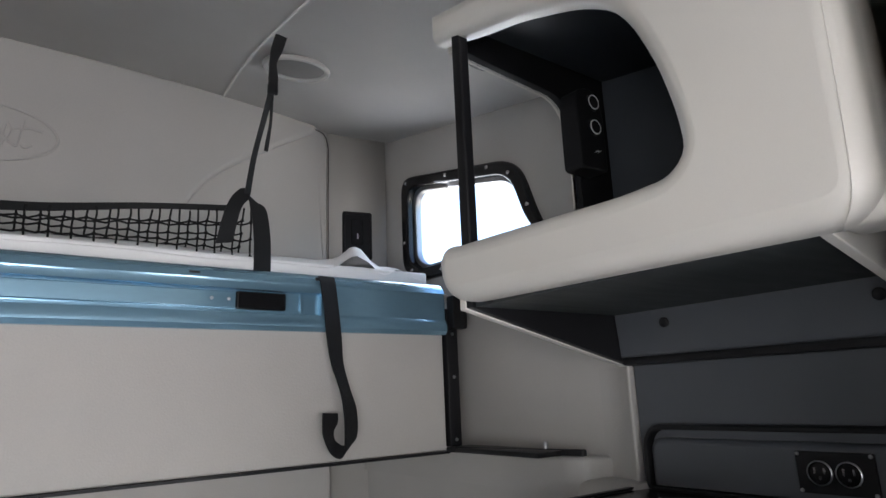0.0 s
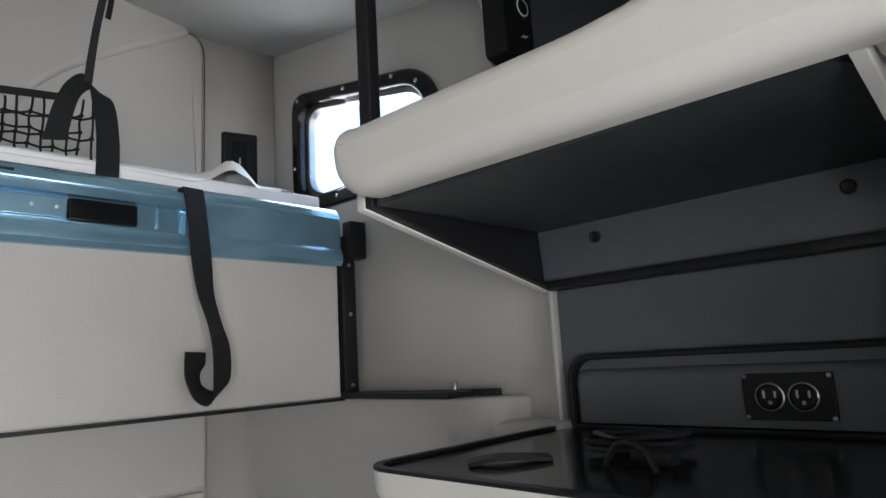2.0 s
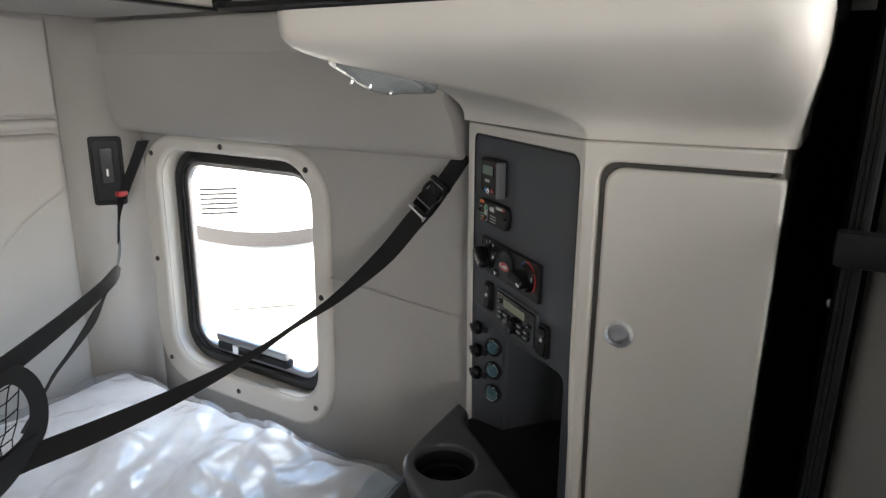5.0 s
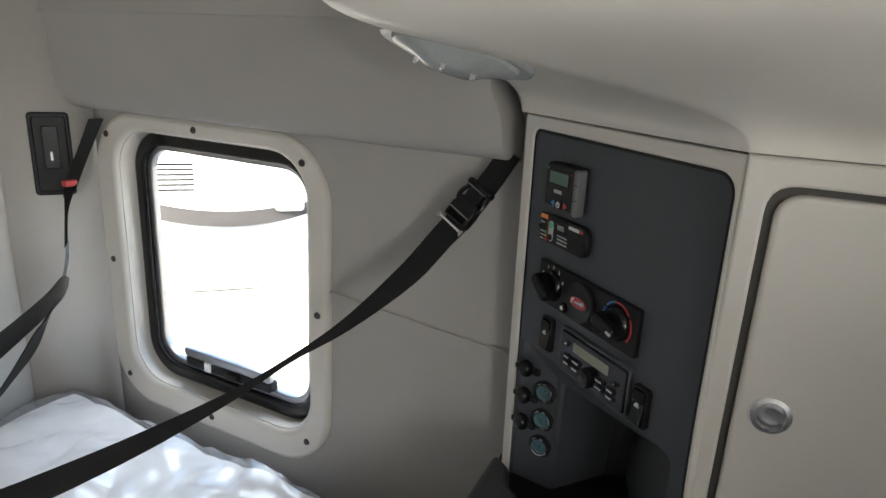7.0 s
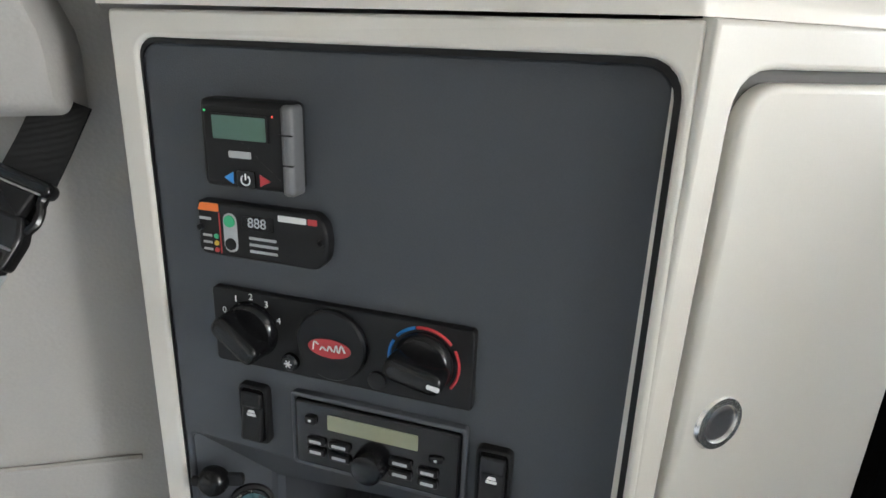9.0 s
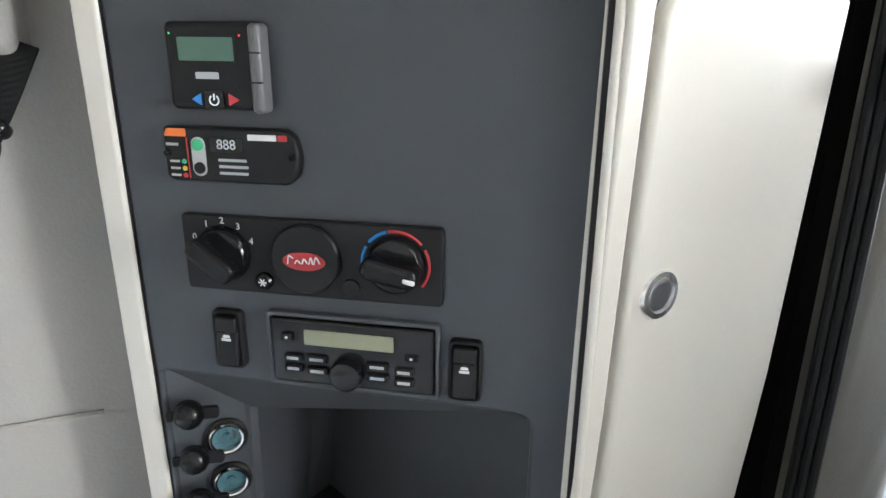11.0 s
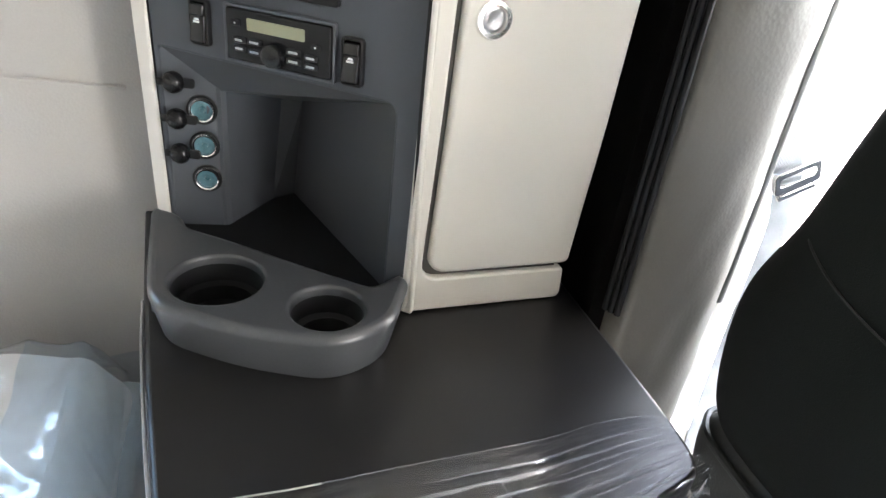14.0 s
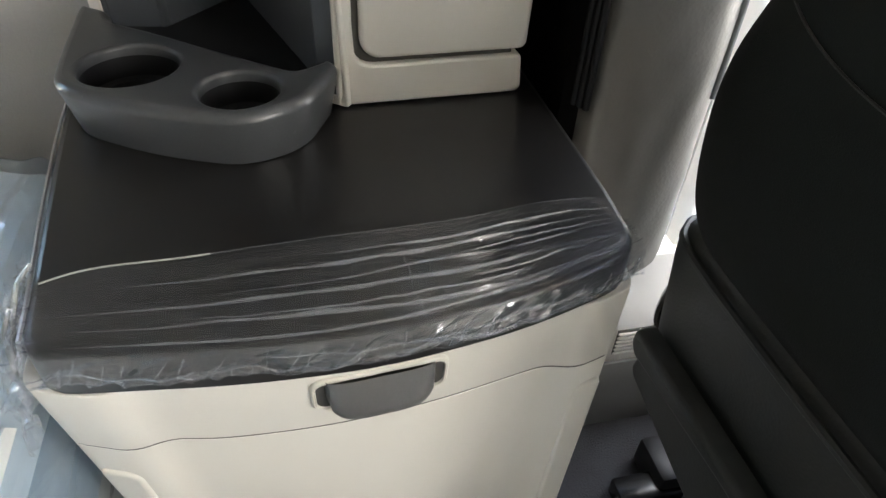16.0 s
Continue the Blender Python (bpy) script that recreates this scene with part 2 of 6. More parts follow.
def part(name, bm, mat, parent=None, label="", category="", group="", kind="", flat=False):
    """One bmesh in world places as one mesh object under a thing or a part, or as a thing of its own with its origin at its base."""
    bmesh.ops.recalc_face_normals(bm, faces=bm.faces)
    mark = bm.faces.layers.int.get("flat")
    for f in bm.faces:
        f.smooth = not flat and not (mark and f[mark])
    for e in bm.edges:
        if len(e.link_faces) == 2 and e.calc_face_angle(0) > radians(34):
            e.smooth = False
    me = bpy.data.meshes.new(name)
    if parent is None:
        lo = Vector([min(v.co[i] for v in bm.verts) for i in range(3)])
        hi = Vector([max(v.co[i] for v in bm.verts) for i in range(3)])
        base = Vector(((lo.x + hi.x) / 2, (lo.y + hi.y) / 2, lo.z))
        bmesh.ops.translate(bm, verts=bm.verts, vec=-base)
    bm.to_mesh(me)
    bm.free()
    me.materials.append(mat)
    ob = new(name, me)
    if parent is None:
        ob.location = base
    else:
        ob.parent = parent
        if parent.parent is None:
            ob.matrix_parent_inverse = Matrix.Translation(-parent.location)
    return tagged(ob, label, category, group, kind)


def axes(origin, u, v):
    """A frame with its own u to the right, v up and w out of the surface."""
    u, v = Vector(u).normalized(), Vector(v).normalized()
    w = u.cross(v)
    return Matrix(((u.x, v.x, w.x, origin[0]), (u.y, v.y, w.y, origin[1]), (u.z, v.z, w.z, origin[2]), (0, 0, 0, 1)))


def facing_aisle(x):
    """u = -y, v = z, w = -x."""
    return axes((x, 0, 0), (0, -1, 0), (0, 0, 1))


def facing_front(y):
    """u = x, v = z, w = -y."""
    return axes((0, y, 0), (1, 0, 0), (0, 0, 1))


def facing_up(z):
    return axes((0, 0, z), (1, 0, 0), (0, 1, 0))


def rrect(u0, v0, u1, v1, r, n=5):
    """A rounded rectangle, counter-clockwise; r may be one radius or four (bottom left, bottom right, top right, top left)."""
    rs = [r] * 4 if isinstance(r, (int, float)) else r
    pts = []
    for (cu, cv, su, sv, a0), q in zip(((u0, v0, 1, 1, 180), (u1, v0, -1, 1, 270), (u1, v1, -1, -1, 0), (u0, v1, 1, -1, 90)), rs):
        if q <= 0:
            pts.append((cu, cv))
            continue
        for k in range(n + 1):
            a = radians(a0 + 90 * k / n)
            pts.append((cu + su * q + q * math.cos(a), cv + sv * q + q * math.sin(a)))
    return pts


def disc(u, v, r, n=28):
    return [(u + r * math.cos(2 * math.pi * k / n), v + r * math.sin(2 * math.pi * k / n)) for k in range(n)]


def rounded(poly, r, n=5):
    """A polygon with its corners rounded; r one radius or one for each corner."""
    rs = [r] * len(poly) if isinstance(r, (int, float)) else r
    out = []
    for i, p in enumerate(poly):
        p, a, b = Vector(p), Vector(poly[i - 1]), Vector(poly[(i + 1) % len(poly)])
        q = min(rs[i], 0.45 * (a - p).length, 0.45 * (b - p).length)
        if q <= 0:
            out.append(tuple(p))
            continue
        s, e = p + (a - p).normalized() * q, p + (b - p).normalized() * q
        for k in range(n + 1):
            t = k / n
            out.append(tuple(s * (1 - t) ** 2 + p * 2 * t * (1 - t) + e * t * t))
    return out


def area(poly):
    return sum(a[0] * b[1] - b[0] * a[1] for a, b in zip(poly, poly[1:] + poly[:1])) / 2


def inset(poly, d):
    """A polygon moved inwards by d."""
    sign = 1 if area(poly) > 0 else -1
    out = []
    for i, p in enumerate(poly):
        a, b = Vector(poly[i - 1]), Vector(poly[(i + 1) % len(poly)])
        p = Vector(p)
        e, f = (p - a), (b - p)
        if e.length < 1e-7 or f.length < 1e-7:
            e = f = b - a
        e, f = e.normalized(), f.normalized()
        n1, n2 = Vector((-e.y, e.x)), Vector((-f.y, f.x))
        m = n1 + n2
        m = m / max(0.6, m.dot(m) / 2) if m.length > 1e-6 else n1
        out.append(tuple(p + m * d * sign))
    return out


def loop_at(bm, poly, w, m):
    return [bm.verts.new(m @ Vector((u, v, w))) for u, v in poly]


def bridge(bm, a, b):
    n = len(a)
    for i in range(n):
        j = (i + 1) % n
        bm.faces.new((a[i], a[j], b[j], b[i]))


def inside(p, poly):
    hit = False
    for (ax, ay), (bx, by) in zip(poly, poly[1:] + poly[:1]):
        if (ay > p[1]) != (by > p[1]) and p[0] < (bx - ax) * (p[1] - ay) / (by - ay) + ax:
            hit = not hit
    return hit


def fill(bm, loops, polys):
    """Flat faces between an outline and its holes."""
    mark = bm.faces.layers.int.get("flat") or bm.faces.layers.int.new("flat")
    if len(loops) == 1:
        bm.faces.new(loops[0])[mark] = 1
        return
    co, edges, flat = [], [], []
    for lp, poly in zip(loops, polys):
        k = len(co)
        co += [Vector(q) for q in poly]
        flat += lp
        edges += [(k + i, k + (i + 1) % len(poly)) for i in range(len(poly))]
    vs, _, tris, back, _, _ = delaunay_2d_cdt(co, edges, [], 0, 1e-7)
    for t in tris:
        c = sum((Vector(vs[i]) for i in t), Vector((0, 0))) / len(t)
        if inside(c, list(polys[0])) and not any(inside(c, list(h)) for h in polys[1:]):
            if all(back[i] for i in t):
                f = [flat[back[i][0]] for i in t]
                if len(set(f)) == 3 and not bm.faces.get(f):
                    bm.faces.new(f)[mark] = 1


def plate(outer, holes=(), thick=0.01, m=Matrix(), r=0.0, r_in=0.0, w=0.0, bm=None, n=3):
    """A slab with its front at w, rounded along the outer rim by r and along the rims of its holes by r_in."""
    bm = bm or bmesh.new()
    fronts, backs, fp, bp = [], [], [], []
    bm.faces.layers.int.get("flat") or bm.faces.layers.int.new("flat")
    for poly, q, s in [(outer, r, 1)] + [(h, r_in, -1) for h in holes]:
        back = loop_at(bm, poly, w - thick, m)
        prev = back
        steps = [(0, -q)] + [(q * (1 - math.cos(a)), -q * (1 - math.sin(a))) for a in (radians(90 * k / n) for k in range(1, n + 1))] if q > 0 else [(0, 0)]
        for d, h in steps:
            last = inset(poly, d * s) if d else list(poly)
            ring = loop_at(bm, last, w + h, m)
            bridge(bm, prev, ring)
            prev = ring
        fronts.append(prev)
        backs.append(back)
        fp.append(last)
        bp.append(list(poly))
    fill(bm, fronts, fp)
    fill(bm, backs, bp)
    return bm


def box(x0, x1, y0, y1, z0, z1, r=0.0, bm=None, seg=2):
    """An upright block with all edges rounded."""
    bm = bm or bmesh.new()
    made = bmesh.ops.create_cube(bm, size=1.0)["verts"]
    for v in made:
        v.co = Vector(((x0 + x1) / 2 + v.co.x * (x1 - x0), (y0 + y1) / 2 + v.co.y * (y1 - y0), (z0 + z1) / 2 + v.co.z * (z1 - z0)))
    if r > 0:
        es = list({e for v in made for e in v.link_edges})
        bmesh.ops.bevel(bm, geom=es, offset=r, segments=seg, profile=0.5, affect="EDGES")
    return bm


def lathe(profile, m=Matrix(), n=28, bm=None, cap=True):
    """A turned form round w: profile of (radius, w)."""
    bm = bm or bmesh.new()
    prev = None
    for rad, h in profile:
        ring = loop_at(bm, disc(0, 0, max(rad, 1e-4), n), h, m)
        if prev:
            bridge(bm, prev, ring)
        elif cap:
            bm.faces.new(ring)
        prev = ring
    if cap:
        bm.faces.new(prev)
    return bm


def spline(pts, per=8):
    """A smooth line through points of any number of coordinates."""
    p = [np.array(q, float) for q in pts]
    p = [2 * p[0] - p[1]] + p + [2 * p[-1] - p[-2]]
    out = []
    for i in range(1, len(p) - 2):
        for k in range(per):
            t = k / per
            a, b, c, d = p[i - 1:i + 3]
            out.append(0.5 * (2 * b + (c - a) * t + (2 * a - 5 * b + 4 * c - d) * t * t + (3 * b - a - 3 * c + d) * t ** 3))
    out.append(p[-2])
    return out


def tube(pts, r, n=6, bm=None, per=6, smooth=True):
    bm = bm or bmesh.new()
    line = [Vector(q) for q in (spline(pts, per) if smooth else pts)]
    prev, up = None, Vector((0.3, 0.2, 1)).normalized()
    for i, p in enumerate(line):
        t = (line[min(i + 1, len(line) - 1)] - line[max(i - 1, 0)]).normalized()
        if abs(t.dot(up)) > 0.95:
            up = Vector((1, 0.1, 0)).normalized()
        a = t.cross(up).normalized()
        b = a.cross(t).normalized()
        up = b
        ring = [bm.verts.new(p + r * (math.cos(2 * math.pi * k / n) * a + math.sin(2 * math.pi * k / n) * b)) for k in range(n)]
        if prev:
            bridge(bm, prev, ring)
        else:
            bm.faces.new(ring)
        prev = ring
    bm.faces.new(prev)
    return bm


def band(rows, thick=0.002, per=8, bm=None):
    """A strap through rows of (place, half width across)."""
    bm = bm or bmesh.new()
    line = spline([(*p, *s) for p, s in rows], per)
    prev = None
    for i, q in enumerate(line):
        c, s = Vector(q[:3]), Vector(q[3:])
        a, b = line[max(i - 1, 0)], line[min(i + 1, len(line) - 1)]
        nrm = s.cross(Vector(b[:3] - a[:3]))
        nrm = nrm.normalized() * thick / 2 if nrm.length > 1e-9 else Vector((0, 0, thick / 2))
        ring = [bm.verts.new(c + s + nrm), bm.verts.new(c - s + nrm), bm.verts.new(c - s - nrm), bm.verts.new(c + s - nrm)]
        if prev:
            bridge(bm, prev, ring)
        else:
            bm.faces.new(ring)
        prev = ring
    bm.faces.new(prev)
    return bm


def sheet(f, nu, nv, bm=None, thick=0.0):
    """A surface f(u, v) for u, v from 0 to 1."""
    bm = bm or bmesh.new()
    g = [[bm.verts.new(f(i / nu, j / nv)) for j in range(nv + 1)] for i in range(nu + 1)]
    for i in range(nu):
        for j in range(nv):
            bm.faces.new((g[i][j], g[i + 1][j], g[i + 1][j + 1], g[i][j + 1]))
    return bm


def wave(x, y=0.0, z=0.0):
    return noise.noise(Vector((x, y, z)))


def writing(text, size, m, mat, parent, name="lettering"):
    """Characters standing flat on the frame m."""
    c = bpy.data.curves.new(name, "FONT")
    c.body, c.size, c.extrude = text, size, 0.0002
    c.align_x, c.align_y = "CENTER", "CENTER"
    c.materials.append(mat)
    ob = new(name, c)
    ob.parent = parent
    ob.matrix_basis = m
    if parent.parent is None:
        ob.matrix_parent_inverse = Matrix.Translation(-parent.location)
    return ob


def screw(m, parent, mat=SCREW, rad=0.006, name="screw"):
    bm = lathe([(rad, -0.002), (rad, 0.001), (rad * 0.8, 0.003), (rad * 0.3, 0.0035), (rad * 0.25, 0.0015)], m, 14)
    return part(name, bm, mat, parent)


FLOOR = -0.02


# ---- the large structure ----
def ceiling_z(x, y):
    return 2.262 + 0.185 * (y - 1.8) + 0.05 * (1 - min(1.0, max(0.0, (abs(x) - 0.40) / 0.66)) ** 1.6)


SIDE = facing_aisle(1.215)
LOW_WIN = rrect(-1.722, 0.500, -1.230, 1.054, 0.085, 7)
def up_win(d):
    """The upper window's outline, d inside its outermost edge."""
    q = [(-1.672 + d, 1.825 + 0.6 * d), (-1.610 + 0.6 * d, 1.776 + d), (-1.072 - 1.3 * d, 1.768 + d), (-1.118 - 1.1 * d, 1.855), (-1.172 - 0.8 * d, 2.006 - 0.9 * d), (-1.672 + d, 2.106 - 1.1 * d)]
    return rounded(q, [0.04, 0.04, 0.05, 0.03, 0.08, 0.06], 6)


UP_WIN = up_win(0.0)
part("wall_side", plate([(-1.95, FLOOR - 0.05), (-0.30, FLOOR - 0.05), (-0.30, 2.30), (-1.95, 2.35)], [LOW_WIN, UP_WIN], 0.05, SIDE),
     VINYL_UP, None, "pale beige vinyl side wall with two windows", "wall", kind="structure")
part("wall_far_side", box(-1.22, -1.16, 0.30, 1.95, FLOOR - 0.05, 2.35), VINYL, None, "plain beige vinyl wall across the aisle", "wall", kind="structure")
rear_low = part("wall_rear_lower", box(-1.16, 1.215, 1.88, 1.94, FLOOR - 0.05, 1.36), VINYL, None, "beige padded vinyl rear wall behind the lower bunk", "wall", kind="structure")
rear_up = part("wall_rear_upper", box(-1.16, 1.215, 1.82, 1.878, 1.3605, 2.40), VINYL_UP, None, "pale padded vinyl rear wall above the upper bunk", "wall", kind="structure")
part("padded_panel", plate(rounded([(-1.15, 0.40), (0.78, 0.40), (0.80, 0.60), (0.86, 0.775), (0.95, 0.885), (1.068, 0.955), (1.068, 1.085), (-1.15, 1.085)],
     [0, 0.1, 0.1, 0.1, 0.1, 0.02, 0.02, 0]), (), 0.020, facing_front(1.863), 0.014), VINYL, rear_low)
part("padded_roll", plate(rrect(-1.15, 1.093, 1.068, 1.118, 0.011), (), 0.014, facing_front(1.868), 0.009), VINYL, rear_low)
part("padded_panel", plate(rrect(-1.15, 1.126, 1.068, 1.335, 0.01), (), 0.014, facing_front(1.868), 0.008), VINYL, rear_low)
part("padded_panel", plate(rounded([(-1.15, 1.70), (0.596, 1.70), (0.598, 1.90), (0.617, 1.966), (0.652, 2.026), (0.720, 2.090), (0.858, 2.180), (0.985, 2.256), (0.985, 2.30), (-1.15, 2.36)],
     [0, 0.0, 0.1, 0.1, 0.1, 0.1, 0.1, 0.012, 0, 0]), (), 0.026, facing_front(1.793), 0.014), VINYL_UP, rear_up)
part("padded_panel", plate(rounded([(0.50, 1.70), (1.026, 1.70), (1.026, 2.248), (0.985, 2.285), (0.50, 2.20)], [0, 0.004, 0.03, 0.01, 0]), (), 0.012, facing_front(1.809), 0.007), VINYL_UP, rear_up)
ring = [(0.166 + 0.154 * math.cos(a), 1.7905, 2.078 + 0.068 * math.sin(a)) for a in np.linspace(0, 2 * math.pi, 49)]
part("oval_emboss", tube(ring, 0.0032, 6, smooth=False), VINYL_UP, rear_up, "embossed oval outline in the vinyl")
for u0, v0, u1, v1, u2, v2 in ((0.211, 2.046, 0.226, 2.085, 0.218, 2.106), (0.218, 2.106, 0.214, 2.07, 0.238, 2.050), (0.240, 2.050, 0.246, 2.080, 0.250, 2.116), (0.248, 2.056, 0.256, 2.050, 0.269, 2.058), (0.232, 2.090, 0.262, 2.098, 0.289, 2.094), (0.165, 2.046, 0.180, 2.080, 0.200, 2.050), (0.08, 2.06, 0.12, 2.10, 0.15, 2.05)):
    part("emboss_stroke", tube([(u0, 1.7905, v0), (u1, 1.7905, v1), (u2, 1.7905, v2)], 0.0028, 6), VINYL_UP, rear_up)
# corner strips between rear and side wall
def corner_strip(name, a, b, z0, z1):
    bm = bmesh.new()
    ax, ay = a
    bx, by = b
    pl = [(ax, ay), (bx, by), (bx + 0.004, by + 0.10), (ax, ay + 0.02)]
    return part(name, plate(pl, (), z1 - z0, facing_up(z1)), VINYL, None, "plain vinyl corner strip beside the window", "wall", kind="structure")


corner_strip("wall_corner_lower", (1.072, 1.872), (1.2055, 1.772), FLOOR, 1.36)
corner_strip("wall_corner_upper", (1.030, 1.812), (1.2055, 1.765), 1.361, 2.30)
# bulge over the lower window, on which the upper bunk rests
def header_f(u, v):
    y = 0.856 + u * (1.875 - 0.856)
    prof = spline([(1.212, 1.083), (1.185, 1.086), (1.168, 1.10), (1.158, 1.14), (1.155, 1.22), (1.157, 1.285), (1.185, 1.295), (1.212, 1.295)], 4)
    k = v * (len(prof) - 1)
    i = min(int(k), len(prof) - 2)
    p = prof[i] + (prof[i + 1] - prof[i]) * (k - i)
    y += (1 - u) ** 12 * 0.022 * min(1, max(0, (p[1] - 1.13) / 0.05)) ** 1.5
    e = max(0.0, 1 - u / 0.014)
    return Vector((p[0] + (1.212 - p[0]) * min(1, e) ** 2, y, p[1]))


part("wall_header", sheet(lambda u, v: header_f(u * u, v), 90, 28), VINYL_UP, None, "rounded pale vinyl bulge above the lower window", "wall", kind="structure")
part("wall_ledge", plate(rounded([(1.214, 0.978), (1.214, 1.872), (1.147, 1.872), (1.147, 1.03), (1.168, 0.99)], [0, 0, 0, 0.05, 0.03], 7), (), 0.072, facing_up(1.3335), 0.008), VINYL_UP, None, "rounded vinyl ledge under the upper bunk", "ledge", kind="structure")
def seam(pts, mat=VINYL, r=0.0022, name="trim"):
    return part(name, tube(pts, r, 6), mat, None, "thin sewn seam in the vinyl", "seam", kind="structure")


seam([(1.2125, 0.85, 0.79), (1.213, 1.0, 0.80), (1.213, 1.21, 0.818)], VINYL_UP, 0.003)
def lip_f(u, v):
    p = spline([(1.2142, 0.990), (1.2125, 0.966), (1.205, 0.938), (1.194, 0.914), (1.188, 0.904), (1.190, 0.8975), (1.2142, 0.896)], 5)
    k = u * (len(p) - 1)
    i = min(int(k), len(p) - 2)
    q = p[i] + (p[i + 1] - p[i]) * (k - i)
    return Vector((q[0], q[1], 1.286 + 0.212 * v))


part("wall_lip", sheet(lip_f, 30, 4), VINYL_UP, None, "rounded vinyl lip where the side wall meets the shelf", "trim", kind="structure")
# ceiling
bm = sheet(lambda u, v: Vector((-1.16 + 2.375 * u, -0.2 + 2.05 * v, ceiling_z(-1.16 + 2.375 * u, -0.2 + 2.05 * v))), 60, 24)
bmesh.ops.solidify(bm, geom=bm.faces[:], thickness=0.03)
part("ceiling", bm, HEADLINER, None, "pale padded vinyl ceiling sloping down to the front", "ceiling", kind="structure")
seam([(x, y, ceiling_z(x, y) - 0.001) for x, y in ((0.703, 1.80), (0.672, 1.60), (0.650, 1.40), (0.640, 1.24), (0.634, 1.10), (0.628, 0.90))], HEADLINER, 0.0034)
seam([(-0.3, 1.799, 2.306), (0.2, 1.799, 2.306), (0.42, 1.799, 2.308), (0.56, 1.799, 2.304), (0.70, 1.799, 2.294), (0.84, 1.799, 2.280), (0.985, 1.800, 2.262), (1.018, 1.804, 2.246), (1.027, 1.806, 2.215)], CREAM_DARK, 0.0018)
seam([(1.0285, 1.806, 2.215), (1.029, 1.807, 2.0), (1.029, 1.807, 1.72)], CREAM_DARK, 0.0014)
# unseen boxes round the ceiling, added to keep outside light from leaking in
part("roof_block", box(-1.26, 1.29, -0.26, 1.98, 2.401, 2.47), VINYL, None, "unseen light block above the sleeper ceiling", "roof", kind="structure")
part("roof_block_front", box(-1.26, 1.29, -0.32, -0.22, 1.951, 2.47), VINYL, None, "unseen light block in front of the sleeper ceiling", "roof", kind="structure")
part("roof_block_side", box(-1.30, -1.225, -0.22, 1.98, 1.90, 2.40), VINYL, None, "unseen light block beside the sleeper ceiling", "roof", kind="structure")
part("roof_block_side", box(1.27, 1.30, -0.22, 1.98, 2.20, 2.40), VINYL, None, "unseen light block beside the sleeper ceiling", "roof", kind="structure")
# floor
part("floor", box(-1.2, 1.2, -1.6, 1.95, FLOOR - 0.06, FLOOR), CARPET, None, "dark worn carpet floor", "floor", kind="structure")

# cab ahead of the sleeper: closed round, open at the windscreen and the driver's door window
def cab_side(x, name):
    m = facing_aisle(x) if x > 0 else axes((x, 0, 0), (0, 1, 0), (0, 0, 1))
    s = -1 if x > 0 else 1
    outer = [(s * 0.10, FLOOR), (s * -1.55, FLOOR), (s * -1.55, 1.93), (s * 0.10, 1.93)]
    hole = rounded([(s * 0.06, 0.348), (s * -0.95, 0.42), (s * -0.75, 1.35), (s * 0.06, 1.40)], 0.06)
    return part(name, plate(outer, [hole] if x > 0 else [], 0.06, m, 0, 0.01), CREAM, None, "beige cab door with its window above the sill", "door", kind="structure")


door_in = cab_side(0.985, "door_driver_side")
part("door_panel", plate([(0.984, 0.346), (0.968, 0.342), (0.945, 0.22), (0.950, 0.10), (0.984, 0.10)], (), 1.2, axes((0, 0.125, 0), (1, 0, 0), (0, 0, 1)) @ Matrix.Translation((0, 0, 1.2)), 0.004), CREAM, door_in)
cab_side(-0.985, "door_far_side")
# unseen frame on the closed far door, round the added lamp
part("far_lamp_frame", plate(rrect(-1.00, 0.72, -0.20, 1.42, 0.06), [rrect(-0.97, 0.75, -0.23, 1.39, 0.05)], 0.02, axes((-0.965, 0, 0), (0, 1, 0), (0, 0, 1)), 0.005, 0.005), GREY, None, "unseen dark frame round the added lamp at the far door", "window", kind="structure")
part("wall_dash", box(-1.0, 1.0, -1.49, -1.0, FLOOR, 0.78, 0.05), GREY, None, "dark dashboard below the windscreen", "dashboard", kind="structure")
# unseen block in the hood's place, added to stop bright ground lighting the ceiling
part("hood_block", box(-1.0, 1.0, -3.4, -1.62, -0.6, 0.78, 0.15, seg=3), GREY, None, "unseen dark hood block, added to keep ground light out of the windscreen", "hood", kind="structure")
part("wall_windscreen", plate([(-1.04, 0.6), (1.04, 0.6), (1.04, 1.93), (-1.04, 1.93)], [rrect(-0.85, 0.92, 0.60, 1.62, 0.08)], 0.05, facing_front(-1.5)), GREY, None, "windscreen frame of the cab", "wall", kind="structure")
part("cab_roof", box(-1.05, 1.05, -1.55, -0.05, 1.90, 1.95), HEADLINER, None, "pale cab headliner", "ceiling", kind="structure")
part("wall_bulkhead_far", box(-1.22, -0.93, 0.10, 0.30, FLOOR, 2.0), VINYL, None, "plain beige bulkhead across the aisle", "wall", kind="structure")

# driver-side post between cab and sleeper
def post_f(u, v):
    prof = spline([(1.03, 0.285), (0.99, 0.292), (0.945, 0.290), (0.936, 0.27), (0.934, 0.23), (0.936, 0.19), (0.948, 0.155), (0.972, 0.125), (1.02, 0.105)], 5)
    k = u * (len(prof) - 1)
    i = min(int(k), len(prof) - 2)
    p = prof[i] + (prof[i + 1] - prof[i]) * (k - i)
    z = 0.36 + v * 1.6
    w = 0.004 * wave(p[1] * 14, z * 5, 3) + 0.003 * wave(p[1] * 30 + z * 9, z * 12, 7)
    lean = 0.018 * max(0, z - 0.9)
    return Vector((p[0] - 0.018 + w * (0 if u < 0.15 else 1) + lean, p[1] + 0.004 * (1.2 - z), z))


